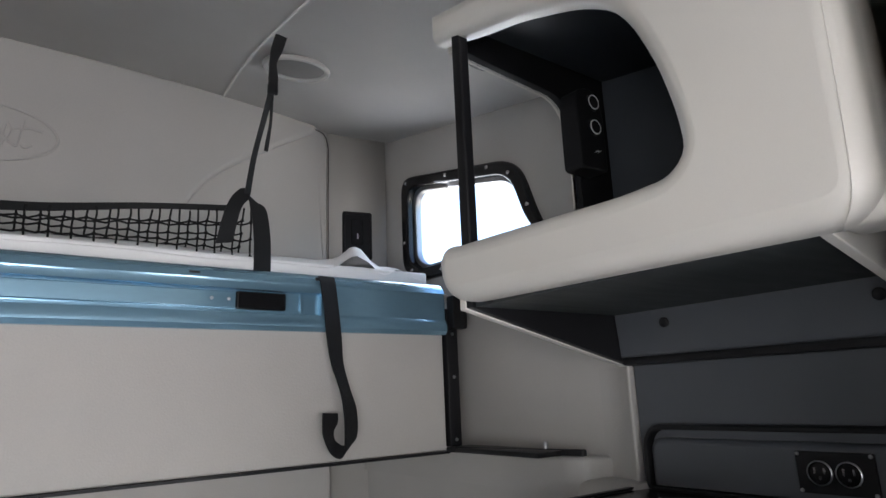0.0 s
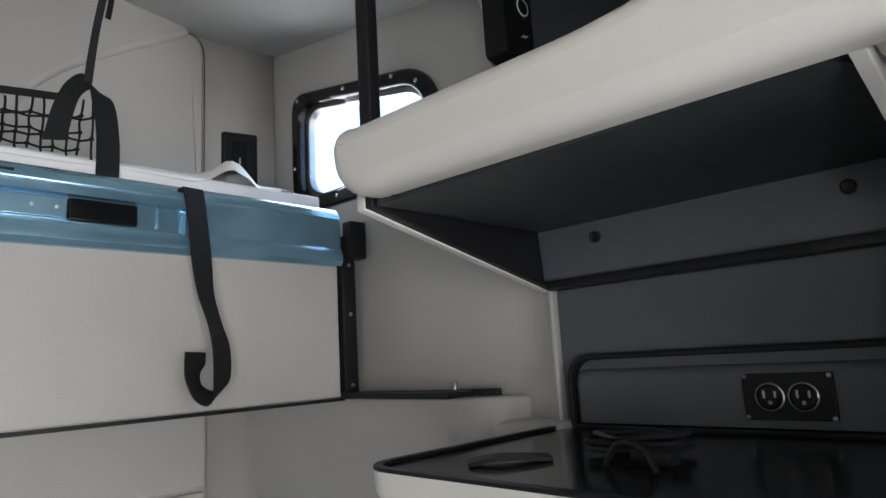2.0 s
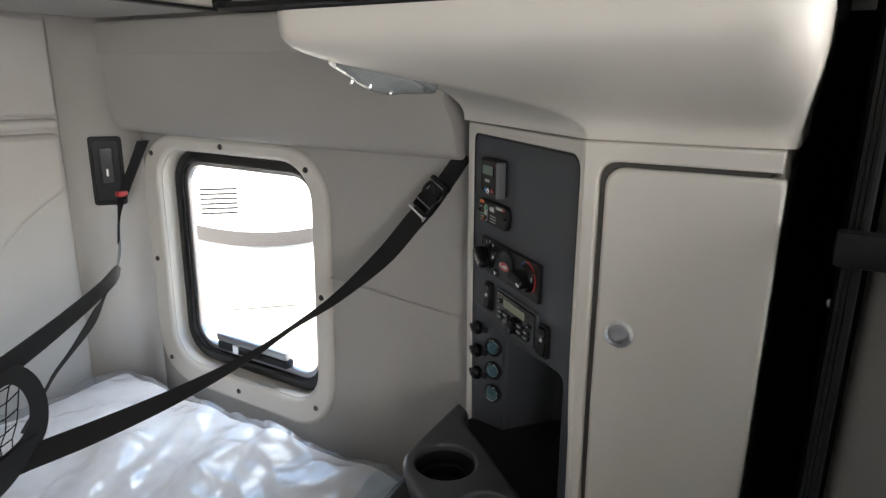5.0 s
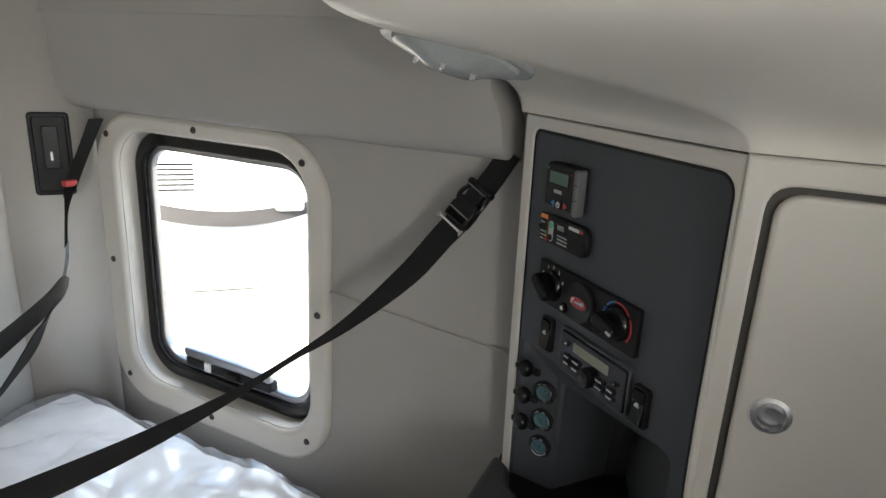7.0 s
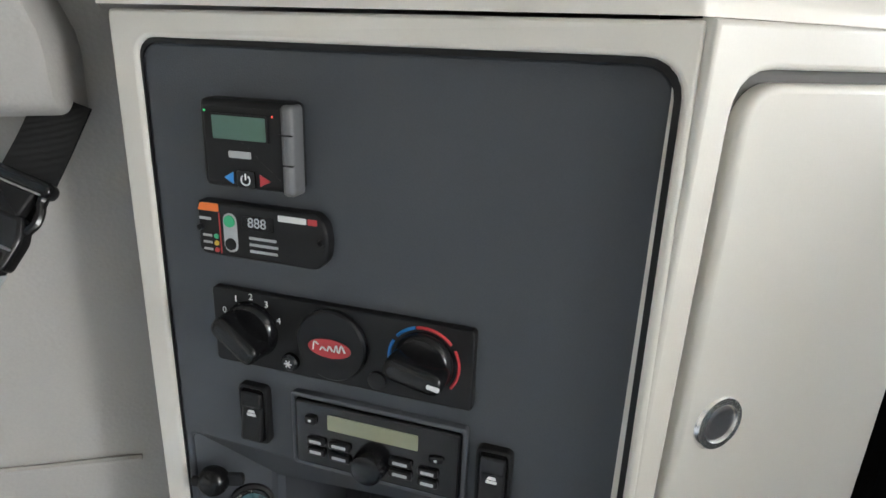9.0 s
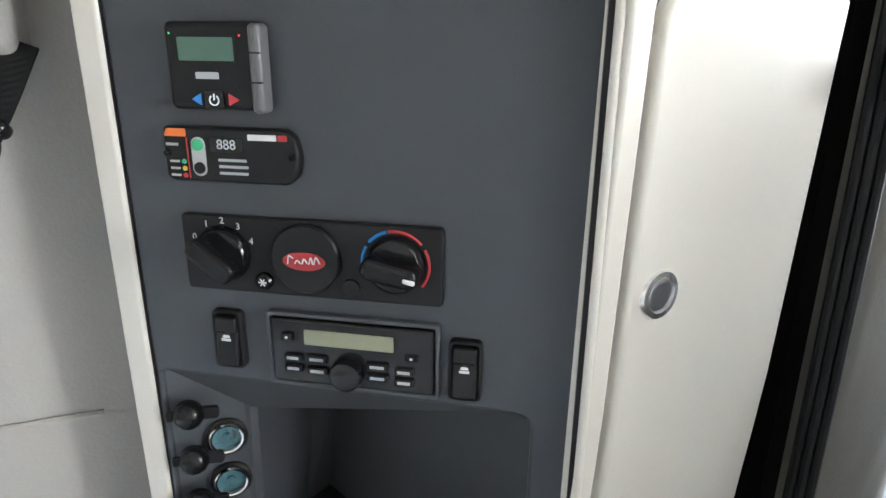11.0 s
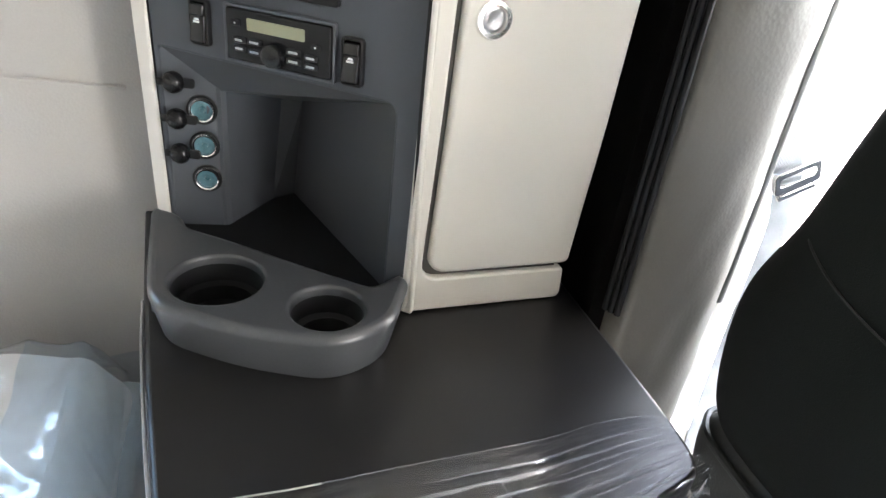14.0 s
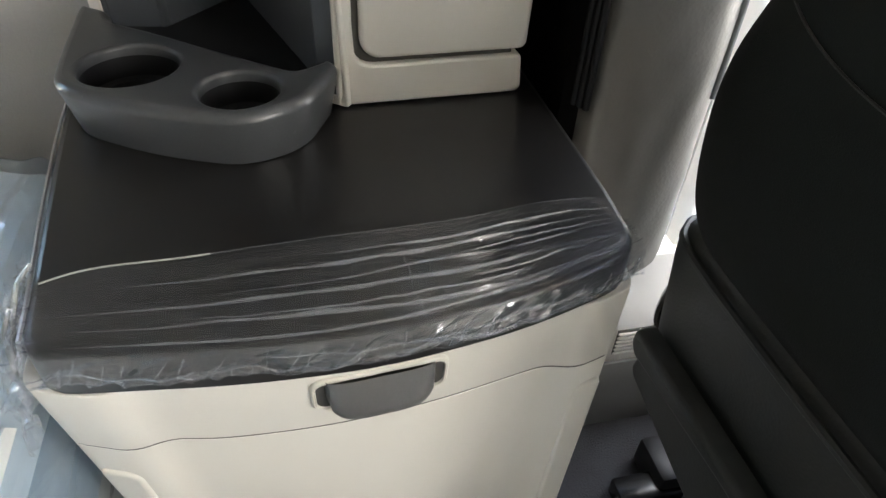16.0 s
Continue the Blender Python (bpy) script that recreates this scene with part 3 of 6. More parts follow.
# the post's shade is put into its colour: much darker than the wall vinyl
part("wall_post", sheet(post_f, 40, 70), leather("shaded_post_vinyl", (0.185, 0.175, 0.158), 0.5, 200, 0.35), None, "wrinkled beige vinyl trim on the door post, coloured darker for its shade", "post", kind="structure")
part("wall_sill_trim", box(0.94, 1.03, 0.10, 0.34, FLOOR, 0.372, 0.012), CREAM, None, "beige lower trim under the door post", "trim", kind="structure")
part("wall_kick_panel", box(0.932, 0.9395, 0.04, 0.34, FLOOR, 0.150, 0.004), material("grey_kick_panel", (0.17, 0.165, 0.155), 0.6, vary=0.15), None, "grey-beige kick panel above the carpet", "trim", kind="structure")
part("wall_trim_strip", box(0.936, 0.948, 0.134, 0.144, 0.610, 1.35, 0.004), material("grey_trim", (0.20, 0.20, 0.195), 0.5), None, "slim grey trim along the door post", "trim", kind="structure")
vent = thing("floor_vent", (0.939, 0.12, 0.19), "beige slotted floor vent in the lower trim", "vent")
part("backing", box(0.9375, 0.9405, 0.092, 0.162, 0.166, 0.220), CREAM_DARK, vent)
for k in range(6):
    part("slat", box(0.9335, 0.9395, 0.092, 0.162, 0.1675 + k * 0.0088, 0.1715 + k * 0.0088, 0.001, seg=1), CREAM, vent)
part("divider", box(0.933, 0.9395, 0.124, 0.127, 0.166, 0.220, 0.0008, seg=1), CREAM, vent)

# rubber gaiter in the gap between cabinet tower and post
gaiter = part("wall_gaiter", box(0.956, 1.21, 0.292, 0.318, FLOOR, 2.02), RUBBER, None, "black rubber gaiter between cab and sleeper", "gaiter", kind="structure")
for k in range(3):
    part("rib", tube([(0.920 + 0.007 * k, 0.305 + 0.004 * k, 0.62), (0.922 + 0.007 * k, 0.304 + 0.004 * k, 1.1), (0.939 + 0.007 * k, 0.302 + 0.004 * k, 2.0)], 0.0040, 8), BLACK, gaiter)
screw(axes((0.99, 0.3185, 1.0), (-1, 0, 0), (0, 0, 1)), gaiter, STEEL, 0.005)
part("gap_lining", box(1.165, 1.2135, 0.319, 0.374, FLOOR, 1.30), RUBBER, gaiter)
part("tie_strap", box(0.900, 0.922, 0.12, 0.325, 1.06, 1.092, 0.004), STRAP, gaiter, "black strap across the gaiter")
part("wall_bulkhead", box(0.755, 1.2, 0.17, 0.284, 1.50, 2.02, 0.02, seg=3), VINYL, None, "beige vinyl bulkhead above the door post", "wall", kind="structure")

# lower window
win = thing("window_1", (1.21, 1.49, 0.48), "lower side window in a screwed beige surround", "window", kind="structure")
part("surround", plate(rrect(-1.780, 0.445, -1.186, 1.083, 0.12, 8), [rrect(-1.718, 0.505, -1.231, 1.050, 0.085, 8)], 0.014, facing_aisle(1.203), 0.010, 0.010), CREAM, win)
part("reveal", plate(rrect(-1.722, 0.501, -1.227, 1.054, 0.09, 8), [rrect(-1.716, 0.507, -1.233, 1.048, 0.084, 8)], 0.050, facing_aisle(1.213)), CREAM, win)
part("window_frame", plate(rrect(-1.7155, 0.5075, -1.2335, 1.0475, 0.083, 8), [rrect(-1.688, 0.537, -1.262, 1.018, 0.06, 8)], 0.022, facing_aisle(1.243), 0.008, 0.006), GLOSS, win, "black rubber and metal window frame")
part("inner_frame", plate(rrect(-1.692, 0.533, -1.258, 1.022, 0.064, 8), [rrect(-1.676, 0.550, -1.272, 1.008, 0.05, 8)], 0.014, facing_aisle(1.254), 0.004, 0.003), STEEL, win)
pane = part("pane", plate(rrect(-1.680, 0.546, -1.268, 1.012, 0.052, 8), (), 0.004, facing_aisle(1.262)), GLASS, win)
pane.visible_shadow = False
latch = part("window_latch", plate(rrect(-1.60, 0.548, -1.36, 0.570, 0.006), (), 0.022, facing_aisle(1.242), 0.004), BLACK, win, "dark grey sliding window latch bar")
part("latch_tab", plate(rrect(-1.535, 0.552, -1.515, 0.576, 0.004), (), 0.012, facing_aisle(1.232), 0.003), CHROME, latch)
part("latch_tab", plate(rrect(-1.475, 0.555, -1.44, 0.567, 0.004), (), 0.012, facing_aisle(1.232), 0.003), BLACK, latch)
part("latch_rail", box(1.240, 1.254, 1.36, 1.60, 0.571, 0.590, 0.003), STEEL, latch)
for u, v in ((1.488, 1.066), (1.238, 1.036), (1.208, 0.77), (1.236, 0.505), (1.486, 0.476), (1.735, 0.505), (1.752, 0.77), (1.735, 1.036)):
    screw(axes((1.203, u, v), (0, -1, 0), (0, 0, 1)), win, SCREW, 0.0065, "bolt")
# upper window
win2 = thing("window_2", (1.21, 1.4, 1.76), "upper side window in a black screwed frame", "window", kind="structure")
part("window_frame", plate(UP_WIN, [up_win(0.034)], 0.045, facing_aisle(1.199), 0.008, 0.006), GLOSS, win2)
part("inner_frame", plate(up_win(0.030), [up_win(0.046)], 0.02, facing_aisle(1.222), 0.003, 0.003), STEEL, win2, "silver inner frame")
pane = part("pane", plate(up_win(0.042), (), 0.004, facing_aisle(1.235)), GLASS, win2)
pane.visible_shadow = False
for u, v in ((1.640, 2.078), (1.445, 2.046), (1.272, 2.012), (1.196, 1.975), (1.140, 1.88), (1.656, 1.90), (1.62, 1.812), (1.48, 1.791), (1.28, 1.788)):
    screw(axes((1.199, u, v), (0, -1, 0), (0, 0, 1)), win2, CHROME, 0.0055, "bolt")

# outside: pale yard with a parked white truck
part("ground", sheet(lambda u, v: Vector((-300 + 600 * u, -300 + 600 * v, -1.30)), 20, 20), GROUND, None, "pale sunlit gravel yard", "ground", kind="structure")


# ---- the cabinet tower: control panel, narrow door, shelf above ----
O, U = Vector((1.108, 0.788, 0)), Vector((-0.611, -0.791, 0))
OUT = Vector((-0.791, 0.611, 0))
PANEL = axes(O - 0.013 * OUT, U, OUT * 0.012 + Vector((0, 0, 1)))
DOOR = axes((0.9631, 0, 0), (0.04, -1, 0), (0, 0, 1))


def swell(bm, slanted=False):
    """The tower's cream front swells towards the aisle above its foot; the slanted frame more so towards the door."""
    for v in bm.verts:
        k = min(1.0, max(0.0, (v.co.z - 0.632) / 0.28))
        k = 0.0145 * k * k * (3 - 2 * k)
        if slanted:
            across = (v.co.xy - O.xy).dot(U.xy)
            v.co += OUT * 0.8 * k * (0.15 + 0.85 * min(1.0, max(0.0, across / 0.27)))
        else:
            v.co.x -= k + 0.034 * max(0.0, v.co.z - 0.90)
    return bm


def tall(poly, step=0.05):
    """An outline with its long upright edges cut into short ones."""
    out = []
    for a, b in zip(poly, poly[1:] + poly[:1]):
        n = max(1, int(abs(b[1] - a[1]) / step))
        out += [(a[0] + (b[0] - a[0]) * k / n, a[1] + (b[1] - a[1]) * k / n) for k in range(n)]
    return out


def on_panel(s, z, w=0.0):
    return PANEL @ Matrix.Translation((s, z, w))


tower = thing("wardrobe_cabinet", (1.05, 0.55, 0.63), "cream plastic tower cabinet with a dark control panel on the worktop", "cabinet")
part("face_frame", swell(plate(tall(rrect(-0.047, 0.632, 0.2885, 1.155, [0.004, 0.002, 0.002, 0.004])), [tall(rrect(-0.028, 0.642, 0.2825, 1.139, [0.004, 0.004, 0.018, 0.012]))], 0.03, PANEL, 0.002, 0.003), True), CREAM, tower)
part("door_surround", swell(plate(tall(rounded([(-0.5665, 0.632), (-0.371, 0.632), (-0.375, 0.6735), (-0.5485, 0.6730), (-0.5485, 1.1355), (-0.375, 1.1355), (-0.375, 1.156), (-0.5665, 1.156)],
     [0.004, 0.010, 0.005, 0.022, 0.022, 0.0, 0.0, 0.0], 5), 0.04), (), 0.04, DOOR, 0.003)), CREAM, tower)
part("side_panel", box(0.966, 1.2, 0.375, 0.385, 0.632, 1.156, 0.003), CREAM, tower)
# shallow dark sheet paints the shade in the groove round the door
part("gap_lining", swell(plate(tall([(-0.552, 0.640), (-0.384, 0.640), (-0.384, 1.150), (-0.552, 1.150)]), (), 0.003, DOOR, w=-0.009)), CREAM_DARK, tower)
door = part("door", swell(plate(tall(rrect(-0.5415, 0.6795, -0.3705, 1.1295, [0.020, 0.008, 0.006, 0.020], 6)), (), 0.020, DOOR, 0.0045, n=5)), CREAM, tower)
LOCK = axes((0.9300, 0.5135, 0.944), (0.087, -1, 0), (0, 0, 1))
lock = part("lock", lathe([(0.0180, -0.004), (0.0180, 0.002), (0.0160, 0.005), (0.0122, 0.0055), (0.0114, 0.003)], LOCK, 36), SATIN, door, "round polished push lock")
part("button", lathe([(0.0112, 0.0), (0.0110, 0.004), (0.0085, 0.0048), (0.0065, 0.0044), (0.0005, 0.0042)], LOCK, 32), STEEL, lock)

# dark panel with the niche
recess = rounded([(-0.022, 0.6485), (0.252, 0.6485), (0.252, 0.857), (-0.022, 0.862)], [0.006, 0.010, 0.012, 0.006], 4)
panel = part("control_panel", plate(rrect(-0.0285, 0.6425, 0.2805, 1.1375, [0.006, 0.006, 0.016, 0.012]), [recess], 0.012, PANEL, 0.003, 0.003, w=-0.002), GREY, tower, "charcoal plastic control panel")
part("gasket", swell(plate(tall(rrect(-0.0282, 0.6422, 0.2830, 1.1394, [0.006, 0.006, 0.018, 0.012])), [tall(rrect(-0.0270, 0.6436, 0.2795, 1.1360, [0.006, 0.006, 0.016, 0.012]))], 0.016, PANEL, 0.0006, w=-0.0022), True), BLACK, panel)
def on_wall(bm, *pts):
    return bm.faces.new([bm.verts.new(PANEL @ Vector(p)) for p in pts])
A0, A1 = (-0.024, 0.648, -0.004), (-0.024, 0.864, -0.004)
B0, B1 = (0.029, 0.648, -0.034), (0.031, 0.818, -0.033)
C0, C1 = (0.030, 0.648, -0.125), (0.050, 0.800, -0.120)
D0, D1 = (0.044, 0.648, -0.154), (0.066, 0.788, -0.140)
E0, E1 = (0.254, 0.648, -0.004), (0.254, 0.859, -0.004)
bm = bmesh.new()
on_wall(bm, A0, B0, B1, A1)
on_wall(bm, B0, C0, C1, B1)
bmesh.ops.remove_doubles(bm, verts=bm.verts, dist=1e-5)
bmesh.ops.bevel(bm, geom=[e for e in bm.edges if len(e.link_faces) == 2], offset=0.006, segments=4, affect="EDGES")
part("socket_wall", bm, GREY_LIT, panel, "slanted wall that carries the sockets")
bm = bmesh.new()
for f in ((C0, D0, D1, C1), (D0, E0, E1, D1), (A1, B1, E1), (B1, C1, D1), (B1, D1, E1)):
    on_wall(bm, *f)
# the niche's shade is partly in its colour, a little darker than the panel
part("niche", bm, material("shaded_niche_plastic", (0.058, 0.061, 0.066), 0.55, vary=0.12, fine=900, bump=0.3, depth=0.0004, spec=0.3), panel, "deep three-cornered storage niche", flat=True)
bm = bmesh.new()
on_wall(bm, (-0.024, 0.651, 0.040), (0.262, 0.651, 0.044), (0.254, 0.651, -0.004), (0.044, 0.651, -0.154), (0.030, 0.651, -0.125), (0.029, 0.651, -0.034), (-0.024, 0.651, -0.004))
part("niche_mat", bm, BLACK, panel, "black rubber mat", flat=True)

# sockets and their caps
for z in (0.7955, 0.7545, 0.7135):
    m = PANEL @ Matrix.Translation((0.0118, z, -0.0232)) @ Matrix.Rotation(radians(30.5), 4, "Y")
    sock = thing("power_socket", m.translation, "chrome-ringed round power socket with a blue-green well", "socket", "power sockets")
    part("collar", lathe([(0.0165, -0.002), (0.0165, 0.003), (0.0145, 0.0045), (0.0135, 0.003)], m, 32, cap=False), BLACK, sock)
    part("rim", lathe([(0.0136, 0.002), (0.0136, 0.0050), (0.0126, 0.0064), (0.0112, 0.0058), (0.0108, 0.002)], m, 32, cap=False), CHROME, sock)
    part("well", lathe([(0.0117, 0.0045), (0.0110, -0.004), (0.0106, -0.020), (0.0005, -0.020)], m, 28, cap=False), STEEL, sock)
    part("well_floor", lathe([(0.0113, 0.0005), (0.0106, 0.0009), (0.0036, 0.0002), (0.0030, 0.0022), (0.0003, 0.0026)], m, 20), TEAL, sock)
for z in (0.828, 0.788, 0.748):
    m = PANEL @ Matrix.Translation((-0.004, z, -0.002)) @ Matrix.Rotation(radians(20), 4, "Y")
    cap = thing("socket_cap", m.translation, "black rubber socket cap hanging open on its hinge", "cap", "socket caps")
    part("cup", lathe([(0.0112, 0.0), (0.0116, 0.004), (0.0110, 0.007), (0.0088, 0.0105), (0.0055, 0.0125), (0.0005, 0.0132)], m, 28), GLOSS, cap)
    part("pull_tab", plate(rrect(-0.016, -0.004, -0.009, 0.004, 0.002), (), 0.003, m, 0.001, w=0.006), BLACK, cap)
    part("hinge", plate(rrect(0.008, -0.005, 0.022, 0.005, 0.003), (), 0.004, m, 0.001, w=0.004), BLACK, cap)

# heater timer
GRIP = material("grip_plastic", (0.13, 0.132, 0.135), 0.42, vary=0.1)
tm = on_panel(0, 0)
timer = thing("heater_timer", on_panel(0.052, 1.081).translation, "small black heater timer with a green display", "timer")
part("case", plate(rrect(0.021, 1.056, 0.0825, 1.1075, 0.004), (), 0.014, tm, 0.004, w=0.012), BLACK, timer)
part("side_grip", plate(rrect(0.0755, 1.0545, 0.0835, 1.1065, 0.003), (), 0.012, tm, 0.003, w=0.0135), GRIP, timer, "dark grey side grip")
for z in (1.0725, 1.0895):
    part("grip_groove", plate(rrect(0.0752, z, 0.0838, z + 0.0009, 0.0003), (), 0.001, tm, w=0.0139), BLACK, timer)
part("display", plate(rrect(0.0305, 1.085, 0.0665, 1.0985, 0.001), (), 0.0015, tm, w=0.0128), LCD, timer, "green display")
part("display_bezel", plate(rrect(0.0295, 1.084, 0.0675, 1.0995, 0.001), [rrect(0.0305, 1.085, 0.0665, 1.0985, 0.001)], 0.0015, tm, w=0.0132), BLACK, timer)
part("button", plate([(0.0365, 1.0625), (0.0425, 1.059), (0.0425, 1.066)], (), 0.001, tm, w=0.0130), BLUE_P, timer, "blue arrow button")
part("button", plate([(0.0675, 1.0625), (0.0608, 1.066), (0.0608, 1.059)], (), 0.001, tm, w=0.0130), RED, timer, "red arrow button")
part("power_button", plate(rrect(0.0455, 1.0575, 0.0575, 1.0675, 0.001), (), 0.001, tm, w=0.0132), GLOSS, timer)
arc = [tuple(tm @ Vector((0.0515 + 0.003 * math.sin(a), 1.0622 + 0.003 * math.cos(a), 0.0136))) for a in np.linspace(0.6, 5.7, 16)]
part("power_mark", tube(arc + [], 0.00045, 5, smooth=False), WHITE, timer)
part("power_stroke", plate(rrect(0.0511, 1.0622, 0.0519, 1.066, 0.0002), (), 0.0006, tm, w=0.0138), WHITE, timer)
part("printed_bar", plate(rrect(0.0405, 1.0745, 0.0555, 1.0785, 0.0008), (), 0.0005, tm, w=0.0129), SILVER, timer)
part("indicator", lathe([(0.0007, 0), (0.0006, 0.0004), (0.0002, 0.0005)], tm @ Matrix.Translation((0.0255, 1.1005, 0.012)), 10), LED_G, timer, "green indicator light")
part("indicator", lathe([(0.0007, 0), (0.0006, 0.0004), (0.0002, 0.0005)], tm @ Matrix.Translation((0.0705, 1.0995, 0.012)), 10), LED_R, timer, "red indicator light")

# inverter remote
inv = thing("inverter_remote", on_panel(0.054, 1.027).translation, "flat black inverter remote with orange corner and three-digit display", "control")
ro = rounded([(0.0085, 1.0125), (0.0125, 1.0095), (0.092, 1.0095), (0.0985, 1.0155), (0.1005, 1.027), (0.0985, 1.039), (0.092, 1.0445), (0.0095, 1.0445)], 0.003)
part("case", plate(ro, (), 0.008, tm, 0.002, w=0.0065), BLACK, inv)
part("corner_mark", plate(rounded([(0.010, 1.0385), (0.0255, 1.0385), (0.0255, 1.0435), (0.0125, 1.0435)], 0.001), (), 0.0006, tm, w=0.0070), ORANGE, inv)
part("red_line", plate(rrect(0.0252, 1.0115, 0.0259, 1.038, 0.0002), (), 0.0006, tm, w=0.0070), RED, inv)
part("button_strip", plate(rrect(0.0285, 1.0135, 0.038, 1.0385, 0.0046), (), 0.0008, tm, w=0.0072), SILVER, inv)
part("power_button", lathe([(0.0039, 0), (0.0037, 0.0012), (0.0004, 0.0014)], tm @ Matrix.Translation((0.0333, 1.0335, 0.0070)), 18), GREEN_P, inv, "green power button")
part("select_button", lathe([(0.0039, 0), (0.0037, 0.0012), (0.0004, 0.0014)], tm @ Matrix.Translation((0.0333, 1.0188, 0.0070)), 18), BLACK, inv)
part("digit_window", plate(rrect(0.0415, 1.0295, 0.064, 1.0385, 0.0006), (), 0.0006, tm, w=0.0069), GLOSS, inv)
writing("888", 0.0088, on_panel(0.0527, 1.034, 0.0072), SILVER, inv, "digit")
part("printed_bar", plate(rrect(0.0675, 1.0375, 0.0865, 1.0412, 0.0004), (), 0.0005, tm, w=0.0070), WHITE, inv)
part("printed_bar", plate(rrect(0.0875, 1.0375, 0.0935, 1.0412, 0.0004), (), 0.0005, tm, w=0.0070), RED, inv)
for k, wd in enumerate((0.019, 0.020, 0.0195)):
    part("printed_bar", plate(rrect(0.0465, 1.0235 - k * 0.0042, 0.0465 + wd, 1.0252 - k * 0.0042, 0.0003), (), 0.0005, tm, w=0.0069), SILVER, inv)
for k, mt in enumerate((GREEN_P, YELLOW_P, RED)):
    part("status_dot", lathe([(0.0017, 0), (0.0015, 0.0008), (0.0003, 0.001)], tm @ Matrix.Translation((0.0225, 1.0225 - k * 0.0045, 0.0066)), 10), mt, inv)
    part("printed_bar", plate(rrect(0.0125, 1.0217 - k * 0.0045, 0.0192, 1.0232 - k * 0.0045, 0.0003), (), 0.0005, tm, w=0.0069), SILVER, inv)
part("printed_bar", plate(rrect(0.011, 1.0325, 0.0195, 1.0342, 0.0003), (), 0.0005, tm, w=0.0069), SILVER, inv)
for s in (0.0115, 0.0960):
    screw(on_panel(s, 1.0275, 0.006), inv, BLACK, 0.0022)

# climate control
hv = thing("climate_control", on_panel(0.1, 0.96).translation, "black climate control plate with two knobs and a red oval badge", "control")
part("plate", plate(rrect(0.0125, 0.9335, 0.1915, 0.9865, 0.003), (), 0.006, tm, 0.0012, w=0.0035), BLACK, hv)
def dial(s, z, angle, name, finger):
    m = on_panel(s, z, 0.0035)
    base = part(name, lathe([(0.0195, 0), (0.0188, 0.004), (0.0165, 0.0065), (0.0005, 0.0075)], m, 36), GLOSS, hv)
    mm = m @ Matrix.Rotation(radians(angle), 4, "Z")
    part("grip", plate(rrect(-0.0185, -0.0075, 0.0185, 0.0075, 0.007, 6), (), 0.018, mm, 0.004, w=0.022), GLOSS, base)
    if finger:
        part("pointer", plate(rrect(0.010, -0.0014, 0.0178, 0.0014, 0.001), (), 0.001, mm, w=0.0226), WHITE, base)


dial(0.0415, 0.9605, -38, "fan_knob", False)
dial(0.1605, 0.9610, -12, "heat_knob", True)
for ch, a, rad in (("0", 152, 0.0225), ("1", 118, 0.0225), ("2", 88, 0.0228), ("3", 58, 0.0228), ("4", 25, 0.0228)):
    writing(ch, 0.0062, on_panel(0.0415 + rad * math.cos(radians(a)), 0.9605 + rad * math.sin(radians(a)), 0.0038), WHITE, hv, "dial_number")
part("fan_mark", lathe([(0.0024, 0), (0.0022, 0.0005), (0.0003, 0.0006)], on_panel(0.0192, 0.9545, 0.0035), 7), WHITE, hv)
part("badge_disc", lathe([(0.0238, -0.001), (0.0238, 0.003), (0.0225, 0.0045), (0.0005, 0.0048)], on_panel(0.1005, 0.9612, 0.0035), 44), BLACK, hv)
oval = [(0.1005 + 0.0146 * math.cos(a), 0.9605 + 0.0062 * math.sin(a)) for a in np.linspace(0, 2 * math.pi, 33)[:-1]]
badge = part("badge", plate(oval, (), 0.001, tm, w=0.0092), RED, hv, "red oval badge with plain pale strokes")
for u0, v0, u1, v1, u2, v2 in ((0.0895, 0.9585, 0.0905, 0.964, 0.0935, 0.9625), (0.0945, 0.9590, 0.0962, 0.9612, 0.0985, 0.9592), (0.0995, 0.9590, 0.1008, 0.9625, 0.1030, 0.9595),
                               (0.1040, 0.9590, 0.1056, 0.9636, 0.1066, 0.9592), (0.1075, 0.9590, 0.1090, 0.9640, 0.1115, 0.9598)):
    part("stroke", tube([tuple(tm @ Vector((u, v, 0.0094))) for u, v in ((u0, v0), (u1, v1), (u2, v2))], 0.00055, 5), WHITE, badge)
ac = part("snow_button", lathe([(0.0062, 0), (0.0060, 0.003), (0.0048, 0.0045), (0.0003, 0.0045)], on_panel(0.0700, 0.9432, 0.0035), 20), GLOSS, hv)
for k in range(3):
    m = on_panel(0.0700, 0.9432, 0.0083) @ Matrix.Rotation(radians(60 * k), 4, "Z")
    part("snow_stroke", plate(rrect(-0.0028, -0.0004, 0.0028, 0.0004, 0.0001), (), 0.0004, m), WHITE, ac)
part("blank_button", lathe([(0.0062, 0), (0.0060, 0.002), (0.0048, 0.0026), (0.0003, 0.0026)], on_panel(0.1305, 0.9425, 0.0035), 20), BLACK, hv)
for a0, a1, mt in ((196, 150, BLUE_P), (140, 104, BLUE_P), (102, 40, RED), (30, -38, RED)):
    pts = [tuple(tm @ Vector((0.1605 + 0.0222 * math.cos(radians(a)), 0.9610 + 0.0222 * math.sin(radians(a)), 0.0038))) for a in np.linspace(a0, a1, 14)]
    part("heat_arc", tube(pts, 0.0011, 5, smooth=False), mt, hv)

